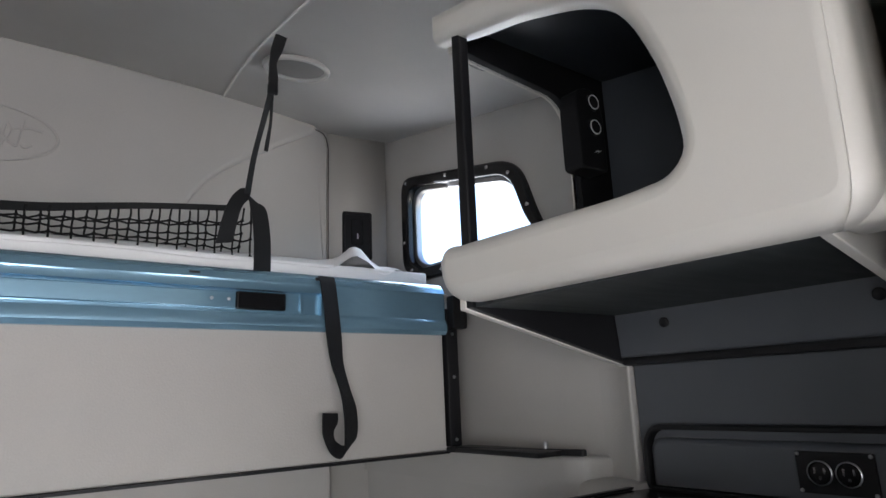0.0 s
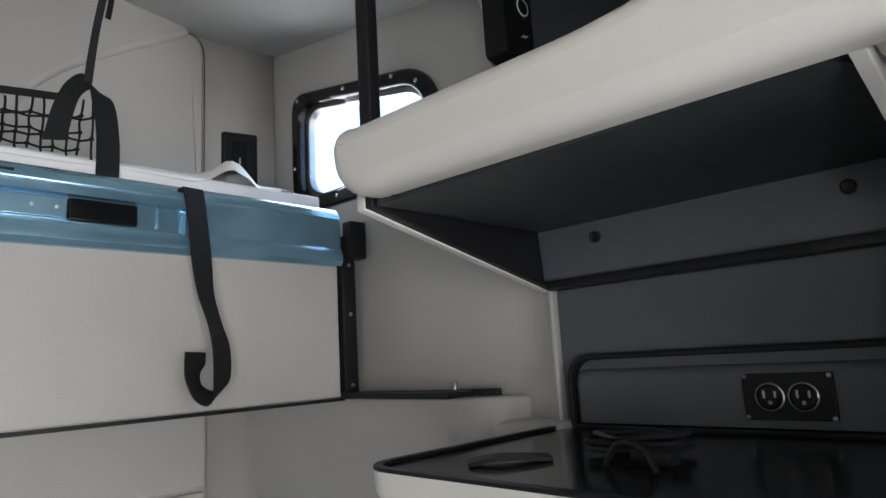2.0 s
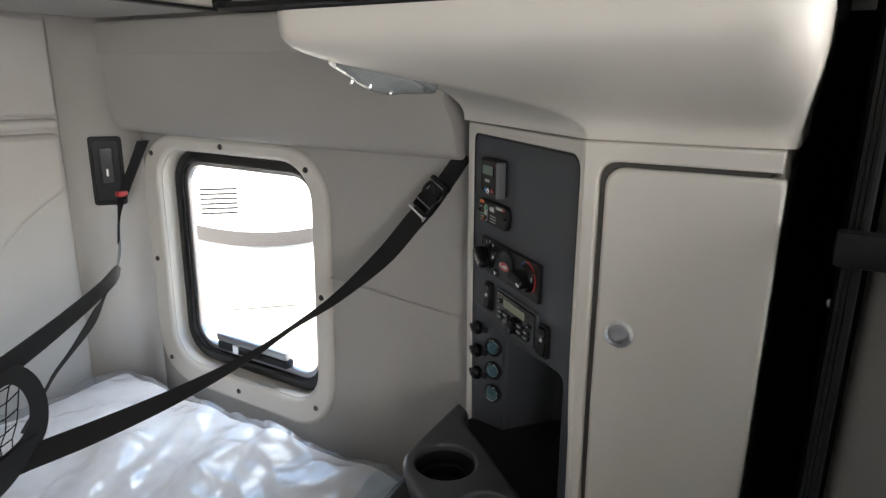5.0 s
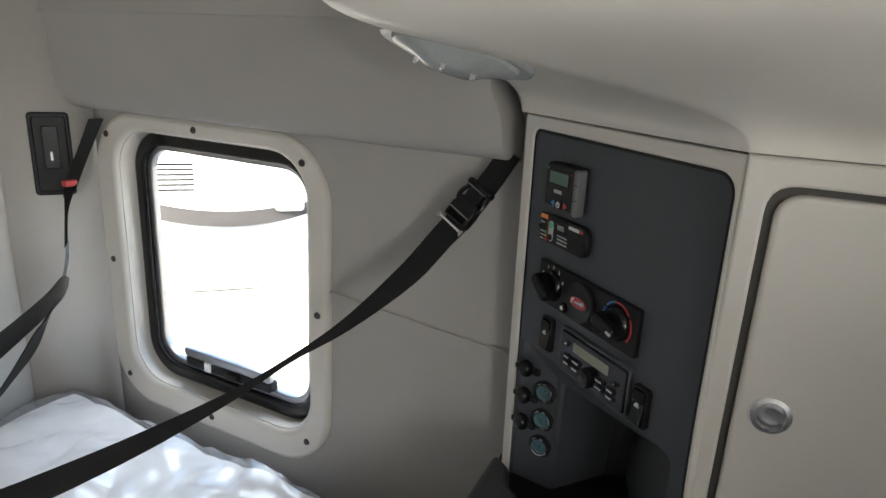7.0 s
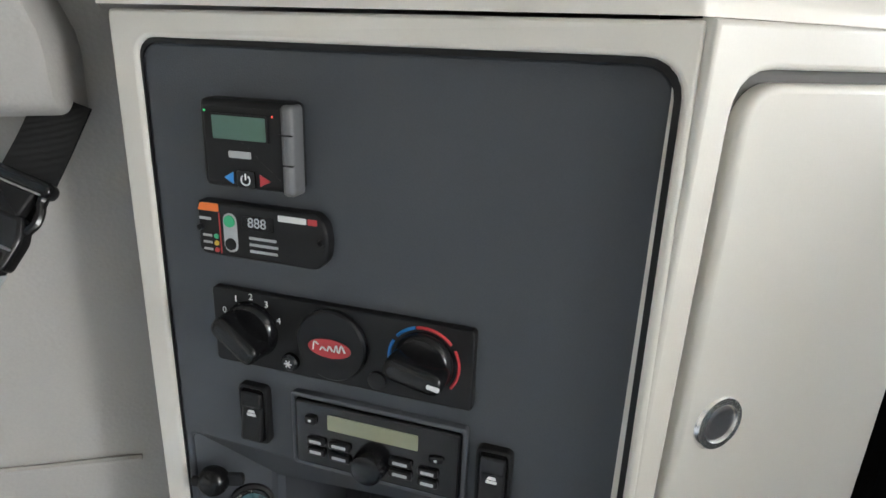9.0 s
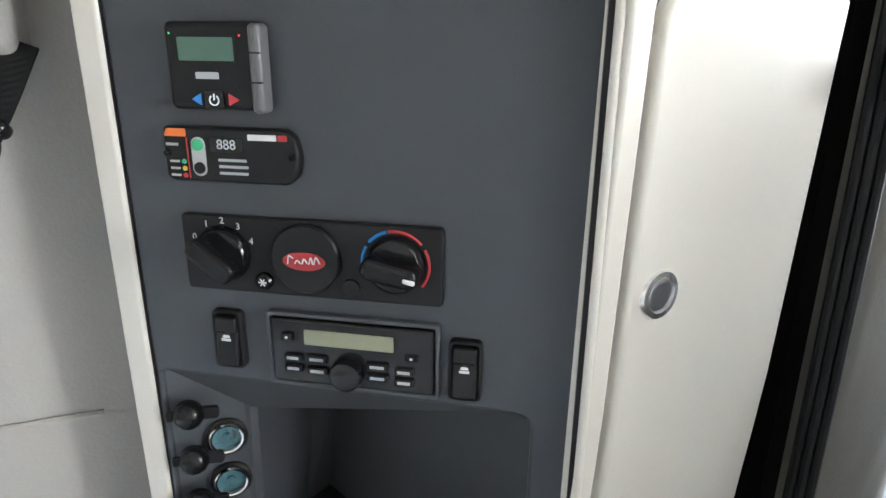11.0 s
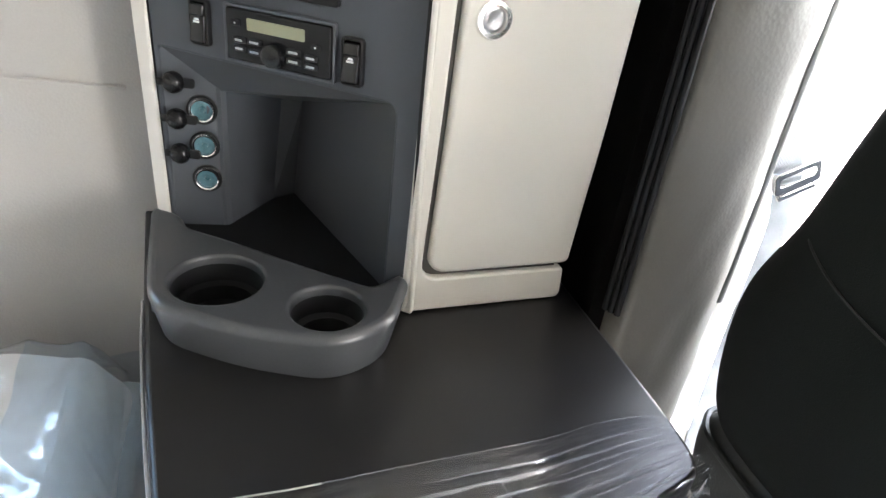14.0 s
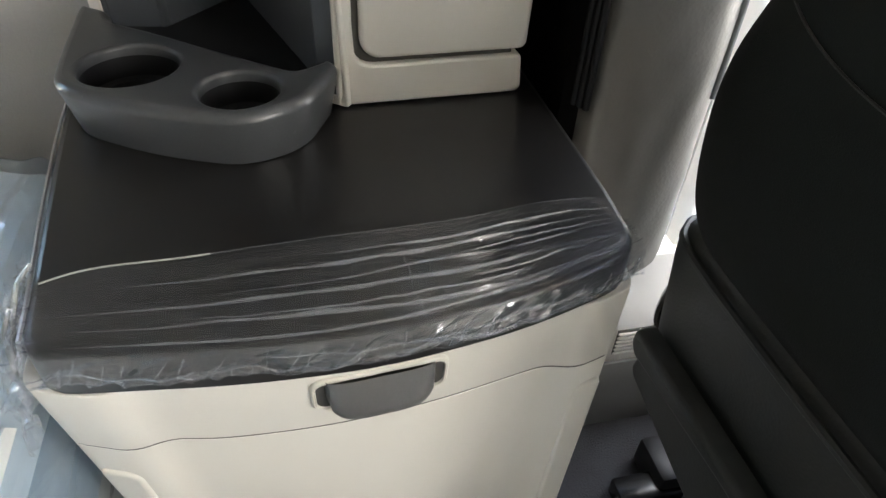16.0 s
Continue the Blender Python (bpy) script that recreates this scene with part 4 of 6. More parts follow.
# radio
radio = thing("radio", on_panel(0.128, 0.895).translation, "small black radio with an olive display and rubber keys", "radio")
part("bezel", plate(rrect(0.0675, 0.8645, 0.1895, 0.9205, 0.003), [rrect(0.0705, 0.8675, 0.1865, 0.9172, 0.002)], 0.008, tm, 0.001, 0.001, w=0.003), GREY_LIT, radio)
face = part("front", plate(rrect(0.0712, 0.8682, 0.1858, 0.9164, 0.002), (), 0.008, tm, 0.0015, w=0.0045), GLOSS, radio)
part("display", plate(rrect(0.0955, 0.8985, 0.1585, 0.9098, 0.001), (), 0.001, tm, w=0.0050), LCD_Y, radio, "olive display")
part("knob", lathe([(0.0118, 0.004), (0.0115, 0.010), (0.0105, 0.0135), (0.0085, 0.0145), (0.0005, 0.0142)], on_panel(0.1262, 0.8805), 32), GLOSS, radio)
for s0, z0, wd, ht in ((0.0805, 0.8855, 0.013, 0.0055), (0.0805, 0.8775, 0.013, 0.0055), (0.0965, 0.8858, 0.0155, 0.0055), (0.0965, 0.8768, 0.0155, 0.0055),
                       (0.1395, 0.8845, 0.0155, 0.0055), (0.1395, 0.8760, 0.0155, 0.0055), (0.1590, 0.8825, 0.0135, 0.0055), (0.1590, 0.8745, 0.0135, 0.0055), (0.1665, 0.8940, 0.009, 0.004), (0.0795, 0.9008, 0.008, 0.006)):
    key = part("key", plate(rrect(s0, z0, s0 + wd, z0 + ht, 0.0015), (), 0.004, tm, 0.001, w=0.0070), BLACK, radio)
    b = 0.25 if wd > 0.0135 and wd < 0.015 else 0.18
    if wd < 0.0132 and s0 > 0.158 or wd < 0.009:
        part("key_mark", plate(rrect(s0 + wd / 2 - 0.001, z0 + ht / 2 - 0.0008, s0 + wd / 2 + 0.001, z0 + ht / 2 + 0.0008, 0.0004), (), 0.0003, tm, w=0.0073), WHITE, key)
    else:
        part("key_mark", plate(rrect(s0 + wd * b, z0 + 0.0017, s0 + wd * (1 - b), z0 + 0.0038, 0.0004), (), 0.0003, tm, w=0.0073), SILVER, key)

# rocker switches
for s0, z0 in ((0.0268, 0.8735), (0.1955, 0.8665)):
    sw = thing("rocker_switch", on_panel(s0 + 0.011, z0 + 0.022).translation, "black rocker switch with a small white symbol", "switch", "rocker switches")
    part("bezel", plate(rrect(s0, z0, s0 + 0.0225, z0 + 0.0445, 0.004), [rrect(s0 + 0.0025, z0 + 0.0025, s0 + 0.020, z0 + 0.042, 0.003)], 0.008, tm, 0.0015, 0.001, w=0.004), BLACK, sw)
    mr = on_panel(s0 + 0.01125, z0 + 0.0222, 0.004) @ Matrix.Rotation(radians(-9), 4, "X")
    rk = part("rocker", plate(rrect(-0.0085, -0.019, 0.0085, 0.019, 0.002), (), 0.010, mr, 0.002, w=0.002), GLOSS, sw)
    part("rocker_ridge", plate(rrect(-0.0083, 0.006, 0.0083, 0.018, 0.002), (), 0.004, mr, 0.002, w=0.0048), GLOSS, rk)
    part("symbol", plate(rrect(-0.0035, 0.000, 0.0035, 0.0018, 0.0004), (), 0.0004, mr, w=0.0026), WHITE, rk)
    part("symbol", plate(rounded([(-0.003, 0.0024), (0.003, 0.0024), (0.002, 0.0044), (-0.002, 0.0044)], 0.0006), (), 0.0004, mr, w=0.0026), WHITE, rk)

# worktop and cup tray
wt = rounded([(1.213, 0.846), (0.924, 0.822), (0.71, 0.795), (0.652, 0.788), (0.636, 0.655), (0.634, 0.565), (0.650, 0.455), (0.683, 0.356), (0.76, 0.350), (1.213, 0.346)][::-1],
             [0, 0.02, 0.03, 0.1, 0.1, 0.1, 0.03, 0.1, 0.1, 0])
top = thing("worktop", (0.93, 0.58, 0.594), "matt black worktop with a bowed front edge", "worktop")
part("board", plate(wt, (), 0.036, facing_up(0.63), 0.006), MELAMINE, top)
part("edge_band", tube([(1.0, 0.8285, 0.6285), (0.924, 0.8225, 0.6285), (0.80, 0.808, 0.6285), (0.71, 0.7955, 0.6285), (0.668, 0.7905, 0.6285)], 0.0016, 6), STEEL, top, "worn grey edge")
tray_out = rounded([(1.122, 0.826), (0.99, 0.819), (0.922, 0.813), (0.866, 0.736), (0.836, 0.650), (0.862, 0.594), (0.932, 0.563), (0.946, 0.571), (0.924, 0.604), (0.972, 0.666), (1.028, 0.732), (1.066, 0.784), (1.098, 0.792)][::-1],
                   [0.012, 0.012, 0.04, 0.03, 0.010, 0.006, 0.016, 0.045, 0.05, 0.045, 0.035, 0.03, 0.03], 7)
cups = [(0.953, 0.752, 0.0445), (0.891, 0.653, 0.0355)]
tray = thing("cup_holder_tray", (0.95, 0.70, 0.63), "charcoal plastic tray with two cup holders on the worktop", "cup holder")
bm = plate(tray_out, [disc(cx, cy, cr, 40) for cx, cy, cr in cups], 0.051, facing_up(0.682), 0.009, 0.004, n=5)
for v in bm.verts:
    if v.co.z < 0.64 and v.co.x < 0.975 and all((v.co.xy - Vector((cx, cy))).length > cr + 0.003 for cx, cy, cr in cups):
        v.co += (Vector((0.96, 0.70, v.co.z)) - v.co).normalized() * 0.009
part("body", bm, TRAY, tray)
for cx, cy, cr in cups:
    m = Matrix.Translation((cx, cy, 0))
    part("cup_well", lathe([(cr - 0.001, 0.672), (cr - 0.002, 0.652), (cr - 0.009, 0.650), (cr - 0.010, 0.634), (0.002, 0.6335)], m, 40, cap=False), BLACK, tray)

# base cabinet: its front leans back towards the floor, with a proud post at each corner and a shallow bow between
BOW = [(1.20, 0.836), (0.95, 0.815), (0.70, 0.804), (0.660, 0.801), (0.6425, 0.752), (0.649, 0.726), (0.642, 0.690), (0.639, 0.645), (0.6385, 0.600), (0.6415, 0.556), (0.648, 0.505), (0.657, 0.458), (0.669, 0.420), (0.6655, 0.394),
       (0.679, 0.358), (0.694, 0.352), (0.95, 0.350), (1.20, 0.350)][::-1]
bow = rounded(BOW, [0, 0.02, 0.010, 0.010, 0.012, 0.012, 0.05, 0.05, 0.05, 0.05, 0.05, 0.03, 0.012, 0.012, 0.014, 0.014, 0.02, 0], 4)
SLOPE = 0.175


def slope(y):
    """How far the front leans, from full on the wide face to nearly upright at the aisle corner."""
    k = min(1.0, max(0.0, (y - 0.352) / 0.12))
    return 0.03 + (SLOPE - 0.03) * k * k * (3 - 2 * k)


def lean_back(bm):
    for v in bm.verts:
        k = min(1.0, max(0.0, (0.80 - v.co.x) / 0.10))
        v.co.x += slope(v.co.y) * max(0.0, 0.598 - v.co.z) * k
    return bm


def front_x(y, z):
    """The front's place at a height and across its width."""
    for (xa, ya), (xb, yb) in zip(BOW, BOW[1:]):
        if xa < 0.7 and ya <= y <= yb:
            return xa + (xb - xa) * (y - ya) / (yb - ya) + slope(y) * (0.598 - z)
    return 0.65


base = thing("base_cabinet", (0.9, 0.59, FLOOR), "cream plastic base cabinet with a bowed front and grey pull handle", "cabinet")
# carcass, joint strip and plinth are coloured dark for the shade between parts
part("body", lean_back(plate(inset(bow, 0.007), (), 0.61, facing_up(0.5925))), CREAM_DARK, base, "carcass in a dark colour that stands for the shade in the joints")
part("top_rail", lean_back(plate(bow, (), 0.0835, facing_up(0.5935), 0.0015)), CREAM, base)
front = part("door", lean_back(plate(bow, (), 0.48, facing_up(0.5072), 0.0012)), CREAM, base)
part("joint_shade", lean_back(plate(inset(bow, 0.0006), (), 0.0032, facing_up(0.5102))), CREAM_DARK, base, "dark strip for the shade in the joint between rail and door")
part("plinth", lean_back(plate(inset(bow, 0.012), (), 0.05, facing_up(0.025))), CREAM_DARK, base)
HANDLE = axes((front_x(0.566, 0.560), 0.566, 0.560), (0.075, -1, 0), (-SLOPE, 0, 1))
part("handle_recess", plate(rrect(-0.052, -0.021, 0.051, 0.0225, 0.011), [rrect(-0.0485, -0.0175, 0.0475, 0.019, 0.009)], 0.014, HANDLE, 0.003, 0.002, w=0.0025), CREAM, base)
part("recess_shadow", plate(rrect(-0.0485, -0.0175, 0.0475, 0.019, 0.009), (), 0.004, HANDLE, w=0.0005), CREAM_DARK, base)


def pull(u, v):
    a = v * math.pi * 0.74
    e = (1 - abs(2 * u - 1) ** 4) ** 0.45
    return HANDLE @ Vector((-0.0415 + 0.0815 * u, 0.0215 - (0.020 + 0.021 * e) * v, 0.001 + (0.005 + 0.013 * math.sin(a)) * e))


bm = sheet(pull, 28, 16)
bmesh.ops.solidify(bm, geom=bm.faces[:], thickness=0.004)
part("handle", bm, material("grey_handle", (0.22, 0.215, 0.215), 0.35, vary=0.06), base, "grey moulded pull handle")
for y0, y1, z1 in ((0.760, 0.793, 0.465), (0.362, 0.388, 0.480)):
    am, zm = (y0 + y1) / 2, 0.28
    dx = (front_x(y1, zm) - front_x(y0, zm)) / (y1 - y0)
    ang = axes((front_x(am, zm), am, zm), (-dx, -1, 0), (-slope(am), 0, 1))
    half = (y1 - y0) / 2
    part("side_relief", plate(rrect(-half, -0.20, half, z1 - zm, [0.004, 0.004, 0.004, 0.012] if y0 < 0.5 else [0.004, 0.004, 0.014, 0.004]), (), 0.006, ang, 0.003, w=0.0032), CREAM, base)

# mid shelf: lofted cornice, dark tray, grey back
def spread(segs):
    out = []
    for pts, n in segs:
        pts = [Vector(p) for p in pts]
        for k in range(n):
            t = k / n * (len(pts) - 1)
            i = min(int(t), len(pts) - 2)
            out.append(pts[i].lerp(pts[i + 1], t - i))
    return out


def arc_pts(c, r, a0, a1, n=6):
    return [(c[0] + r * math.cos(radians(a0 + (a1 - a0) * k / n)), c[1] + r * math.sin(radians(a0 + (a1 - a0) * k / n))) for k in range(n + 1)]


top_line = spread([([(1.2, 0.354), (0.825, 0.354)], 8), (arc_pts((0.825, 0.399), 0.045, 270, 180), 10), ([(0.78, 0.399), (0.778, 0.62), (0.782, 0.85)], 20), (arc_pts((0.835, 0.85), 0.053, 180, 90), 12), ([(0.835, 0.903), (1.2, 0.903)], 18)])
bot_line = spread([([(1.2, 0.366), (0.966, 0.366)], 8), (arc_pts((0.966, 0.392), 0.026, 270, 180), 10), ([(0.940, 0.392), (0.9262, 0.554)], 20), ([(0.9262, 0.554), (0.9266, 0.566), (0.9335, 0.579)], 12), ([(0.9335, 0.579), (1.1275, 0.831), (1.2, 0.838)], 18)])
rows = 24
bm = bmesh.new()
prev = None
for k in range(rows + 1):
    v = k / rows
    g = max(0.0, (v - 0.15) / 0.85)
    f = 0.04 * v + 0.96 * (g * g * g * (g * (6 * g - 15) + 10))
    z = 1.287 - (1.287 - 1.1568) * v
    lip = 0.0
    ring = []
    for a, b in zip(top_line, bot_line):
        p = a.lerp(b, f)
        c = Vector((1.0, 0.62))
        p = p + (c - p).normalized() * lip
        ring.append(bm.verts.new((p.x, p.y, z)))
    if prev:
        for i in range(len(ring) - 1):
            bm.faces.new((prev[i], prev[i + 1], ring[i + 1], ring[i]))
    prev = ring
mid = thing("shelf_unit", (0.99, 0.62, 1.158), "cream plastic shelf unit with a dark tray above the tower cabinet", "shelf")
part("cornice", bm, CREAM, mid)
tl = [tuple(p) for p in top_line] + [(1.2, 0.903)]
part("tray_floor", plate(inset(tl, 0.010), (), 0.006, facing_up(1.2845)), GLOSS, mid, "black tray floor")
part("tray_rim", plate(tl, [inset(tl, 0.012)], 0.004, facing_up(1.2895), 0.0015, 0.001), BLACK, mid, "thin dark rim")
BACK = facing_aisle(1.198)
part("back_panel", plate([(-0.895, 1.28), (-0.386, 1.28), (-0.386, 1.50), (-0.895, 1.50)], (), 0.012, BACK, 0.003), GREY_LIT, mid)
tilt = axes((1.162, 0, 1.512), (0, -1, 0), (-0.10, 0, 1))
part("upper_back_panel", plate([(-0.895, 0.0), (-0.345, 0.0), (-0.345, 0.085), (-0.895, 0.085)], (), 0.02, tilt, 0.007), GREY_LIT, mid)
part("band_groove", box(1.168, 1.196, 0.345, 0.895, 1.499, 1.514, 0.003), BLACK, mid)
part("band_clip", plate(rounded([(-0.402, 1.500), (-0.392, 1.478), (-0.350, 1.474), (-0.350, 1.502), (-0.388, 1.516)], 0.006), (), 0.03, facing_aisle(1.164), 0.004), BLACK, mid)
part("jamb", box(1.150, 1.205, 0.344, 0.385, 1.286, 1.582, 0.006), BLACK, mid, "black upright jamb")
rec = rrect(-0.878, 1.283, -0.390, 1.395, [0.014, 0.014, 0.04, 0.04])
part("recess_frame", plate(rec, [rrect(-0.869, 1.291, -0.399, 1.386, [0.006, 0.006, 0.031, 0.031])], 0.03, facing_aisle(1.178), 0.004, 0.002), BLACK, mid, "black moulded edge of the outlet housing")
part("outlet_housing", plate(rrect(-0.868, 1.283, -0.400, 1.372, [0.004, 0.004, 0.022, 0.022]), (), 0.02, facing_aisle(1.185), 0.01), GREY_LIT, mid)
for y in (0.789, 0.46):
    m = tilt @ Matrix.Translation((-y, 0.055, 0.0))
    part("screw_cap", lathe([(0.009, 0.0), (0.0088, 0.003), (0.007, 0.004), (0.005, 0.0025), (0.0004, 0.002)], m, 20), BLACK, mid)
# outlet
out = thing("wall_outlet", (1.185, 0.564, 1.30), "dark twin power outlet with smoked clear covers", "outlet")
om = facing_aisle(1.1852)
part("plate", plate(rrect(-0.6155, 1.303, -0.512, 1.360, 0.003), (), 0.006, om, 0.0015, w=0.0045), BLACK, out)
for y in (0.5835, 0.5455):
    m = om @ Matrix.Translation((-y, 1.3315, 0.0045))
    s = part("socket", lathe([(0.0165, 0), (0.0165, 0.0025), (0.015, 0.0035), (0.0135, 0.002), (0.0004, 0.002)], m, 28), GLOSS, out)
    part("socket_ring", lathe([(0.0172, 0.001), (0.0172, 0.0036), (0.0160, 0.0042), (0.0152, 0.003)], m, 28, cap=False), STEEL, s)
    for du, dv, a, b in ((-0.0065, 0.003, 0.0014, 0.0048), (0.0065, 0.003, 0.0014, 0.0042), (0, -0.007, 0.0026, 0.0026)):
        part("slot", plate(rrect(du - a, dv - b, du + a, dv + b, min(a, b) * 0.9), (), 0.0008, m, w=0.0030), CHROME, s)
for y, z in ((0.6115, 1.3565), (0.516, 1.3565), (0.6115, 1.3065), (0.516, 1.3065)):
    screw(om @ Matrix.Translation((-y, z, 0.0045)), out, STEEL, 0.0028)

# reading lamp under the shelf
lamp = thing("reading_lamp", (0.857, 0.79, 1.20), "smoked grey reading lamp set under the shelf, switched off", "lamp")
nl = Vector((-0.42, 0.06, -0.90)).normalized()
ul = Vector((0.046, -0.095, 0.0)).normalized()
ul = (ul - nl * ul.dot(nl)).normalized()
LM = axes((0.858, 0.790, 1.2205), ul, nl.cross(ul))
flange = rounded([(-0.064, -0.008), (-0.046, -0.026), (0.036, -0.030), (0.066, -0.010), (0.066, 0.008), (0.036, 0.028), (-0.046, 0.026), (-0.064, 0.008)], 0.010)
part("flange", plate(flange, (), 0.012, LM, 0.003, w=0.003), SMOKED, lamp)
bm = bmesh.new()
prev = None
for sx, sy, w in ((0.84, 0.95, 0.002), (0.80, 0.88, 0.006), (0.52, 0.62, 0.011), (0.36, 0.44, 0.0165), (0.20, 0.25, 0.0185), (0.01, 0.01, 0.019)):
    ring = loop_at(bm, [(u * sx, v * sy) for u, v in flange], w, LM)
    if prev:
        bridge(bm, prev, ring)
    else:
        bm.faces.new(ring)
    prev = ring
bm.faces.new(prev)
dome = part("lens", bm, SMOKED, lamp, "smoked grey faceted lens")
for u, v in ((-0.026, 0.012), (-0.004, 0.014), (0.020, 0.010)):
    part("bright_stud", lathe([(0.0026, -0.002), (0.0022, 0.002), (0.0004, 0.003)], LM @ Matrix.Translation((u, v, 0.0205)), 10), CHROME, dome)

# tangle on the tray
cab = thing("power_cable", (1.0, 0.65, 1.284), "black coiled power cable with its plug", "cable")
rnd = random.Random(5)
loops = [(0.99 + 0.035 * math.cos(k * 0.7) + rnd.uniform(-.008, .008), 0.66 + 0.055 * math.sin(k * 0.7) + rnd.uniform(-.01, .01), 1.289 + 0.0008 * k + rnd.uniform(0, .003)) for k in range(26)]
part("cord", tube(loops, 0.0035, 6), BLACK, cab)
part("plug", box(0.93, 0.955, 0.60, 0.645, 1.284, 1.300, 0.005), BLACK, cab)
part("clip", tube([(0.90, 0.60, 1.286), (0.90, 0.612, 1.306), (0.905, 0.64, 1.309), (0.91, 0.66, 1.286)], 0.0035, 6), BLACK, cab)
pad = thing("folded_strap", (0.9, 0.78, 1.284), "folded black strap lying in the shelf tray", "strap")
part("fold", band([((0.86, 0.80, 1.287), (0.012, 0.012, 0)), ((0.88, 0.78, 1.291), (0.012, 0.012, 0)), ((0.905, 0.76, 1.290), (0.012, 0.012, 0)), ((0.93, 0.74, 1.287), (0.012, 0.012, 0))], 0.004), STRAP, pad)

# upper cabinet
up = thing("overhead_cabinet", (0.98, 0.63, 1.575), "cream plastic overhead cabinet with a dark open cubby", "cabinet")
opening = rounded([(-0.884, 1.682), (-0.571, 1.676), (-0.510, 1.680), (-0.488, 1.700), (-0.492, 1.742), (-0.507, 1.805), (-0.536, 1.877), (-0.573, 1.925), (-0.628, 1.957), (-0.735, 1.995), (-0.815, 2.013), (-0.884, 2.034)],
                  [0.006, 0.02, 0.03, 0.03, 0.03, 0.03, 0.03, 0.03, 0.03, 0.03, 0.02, 0.008], 3)
shell = rounded([(-0.922, 1.594), (-0.319, 1.586), (-0.319, 1.975), (-0.918, 2.095), (-0.918, 2.042)], [0.07, 0.05, 0.0, 0.0, 0.0], 8) + opening[::-1][3:-3] + [(-0.892, 1.6845), (-0.903, 1.683), (-0.912, 1.678), (-0.9175, 1.668)]
part("front", plate(shell, (), 0.04, facing_aisle(0.769), 0.024, 0.010, n=6), CREAM, up)
part("side", box(0.798, 0.862, 0.3195, 0.3710, 1.588, 1.975, 0.012, seg=4), CREAM, up)
part("side_panel", plate([(0.800, 1.589), (1.19, 1.499), (1.19, 1.985), (0.800, 1.985)], (), 0.011, facing_front(0.3715), 0.002), CREAM, up)
part("seam", tube([(0.800, 0.358, 1.5845), (0.783, 0.350, 1.588), (0.7722, 0.338, 1.606), (0.7706, 0.3345, 1.64), (0.7712, 0.333, 1.72), (0.7722, 0.331, 1.96)], 0.0008, 5), CREAM, up)
end_hole = rounded([(0.826, 1.69), (1.098, 1.69), (1.098, 1.95), (1.06, 2.008), (0.826, 2.030)], [0, 0.01, 0.04, 0.04, 0], 5)
part("end_panel", plate([(0.815, 1.5905), (1.19, 1.500), (1.205, 1.500), (1.205, 2.09), (0.815, 2.09), (0.815, 2.031)] + end_hole[::-1] + [(0.815, 1.6895)], (), 0.02, facing_front(0.892), 0.002, 0.004), BLACK, up, "dark end panel open to the bunk")
part("end_skin", plate([(0.812, 1.588), (1.19, 1.498), (1.207, 1.498), (1.207, 2.092), (0.812, 2.092), (0.812, 2.033)] + end_hole[::-1] + [(0.812, 1.688)], (), 0.012, facing_front(0.9045), 0.002), CREAM, up)
part("underside", plate(rounded([(0.8185, 0.886), (1.19, 0.886), (1.19, 0.385), (0.8185, 0.385)], [0, 0, 0, 0.03], 6), (), 0.008, facing_up(1.598)), BOARD, up, "dark board under the cabinet")
for y in (0.845, 0.68, 0.505):
    screw(axes((0.812, y, 1.5935), (0, 1, 0), (1, 0, 0)) @ Matrix.Rotation(0, 4, "X"), up, BLACK, 0.005, "edge_clip")
part("floor_liner", box(0.80, 1.19, 0.40, 0.873, 1.655, 1.668), GREY, up)
part("back_liner", box(1.165, 1.19, 0.40, 0.873, 1.668, 2.06), GREY, up)
part("side_liner", box(0.82, 1.165, 0.452, 0.464, 1.668, 2.02), GREY, up)
bm = bmesh.new()
vs = [bm.verts.new(p) for p in ((0.82, 0.464, 2.0), (1.165, 0.464, 1.985), (1.165, 0.872, 2.058), (0.82, 0.872, 2.06))]
bm.faces.new(vs)
bmesh.ops.solidify(bm, geom=bm.faces[:], thickness=0.008)
part("top_liner", bm, GREY, up)
part("corner_post", plate(rrect(0.784, 0.852, 0.803, 0.874, 0.004), (), 0.362, facing_up(2.036), 0.0), BLACK, up, "black corner post")
part("socket_plate", plate(rounded([(1.028, 1.84), (1.10, 1.84), (1.10, 1.95), (1.086, 1.985), (1.068, 2.0), (1.034, 1.99), (1.028, 1.96)], 0.010), (), 0.040, facing_front(0.828), 0.004), BLACK, up)
for x, z in ((1.071, 1.970), (1.070, 1.921)):
    m = facing_front(0.828) @ Matrix.Translation((x, z, 0))
    s = part("power_socket", lathe([(0.0165, 0), (0.0165, 0.003), (0.0145, 0.0042), (0.0132, 0.003), (0.0004, 0.002)], m, 28), BLACK, up)
    # white in place of chrome: the ring's bright reflection put into its colour
    part("socket_ring", lathe([(0.0142, 0.0025), (0.0142, 0.005), (0.013, 0.0058), (0.0118, 0.005)], m, 28, cap=False), WHITE, s)
part("symbol", plate(rounded([(1.064, 1.872), (1.076, 1.876), (1.075, 1.873), (1.087, 1.881), (1.075, 1.877), (1.076, 1.880)], 0.0005, 1), (), 0.0006, facing_front(0.8272)), WHITE, up)


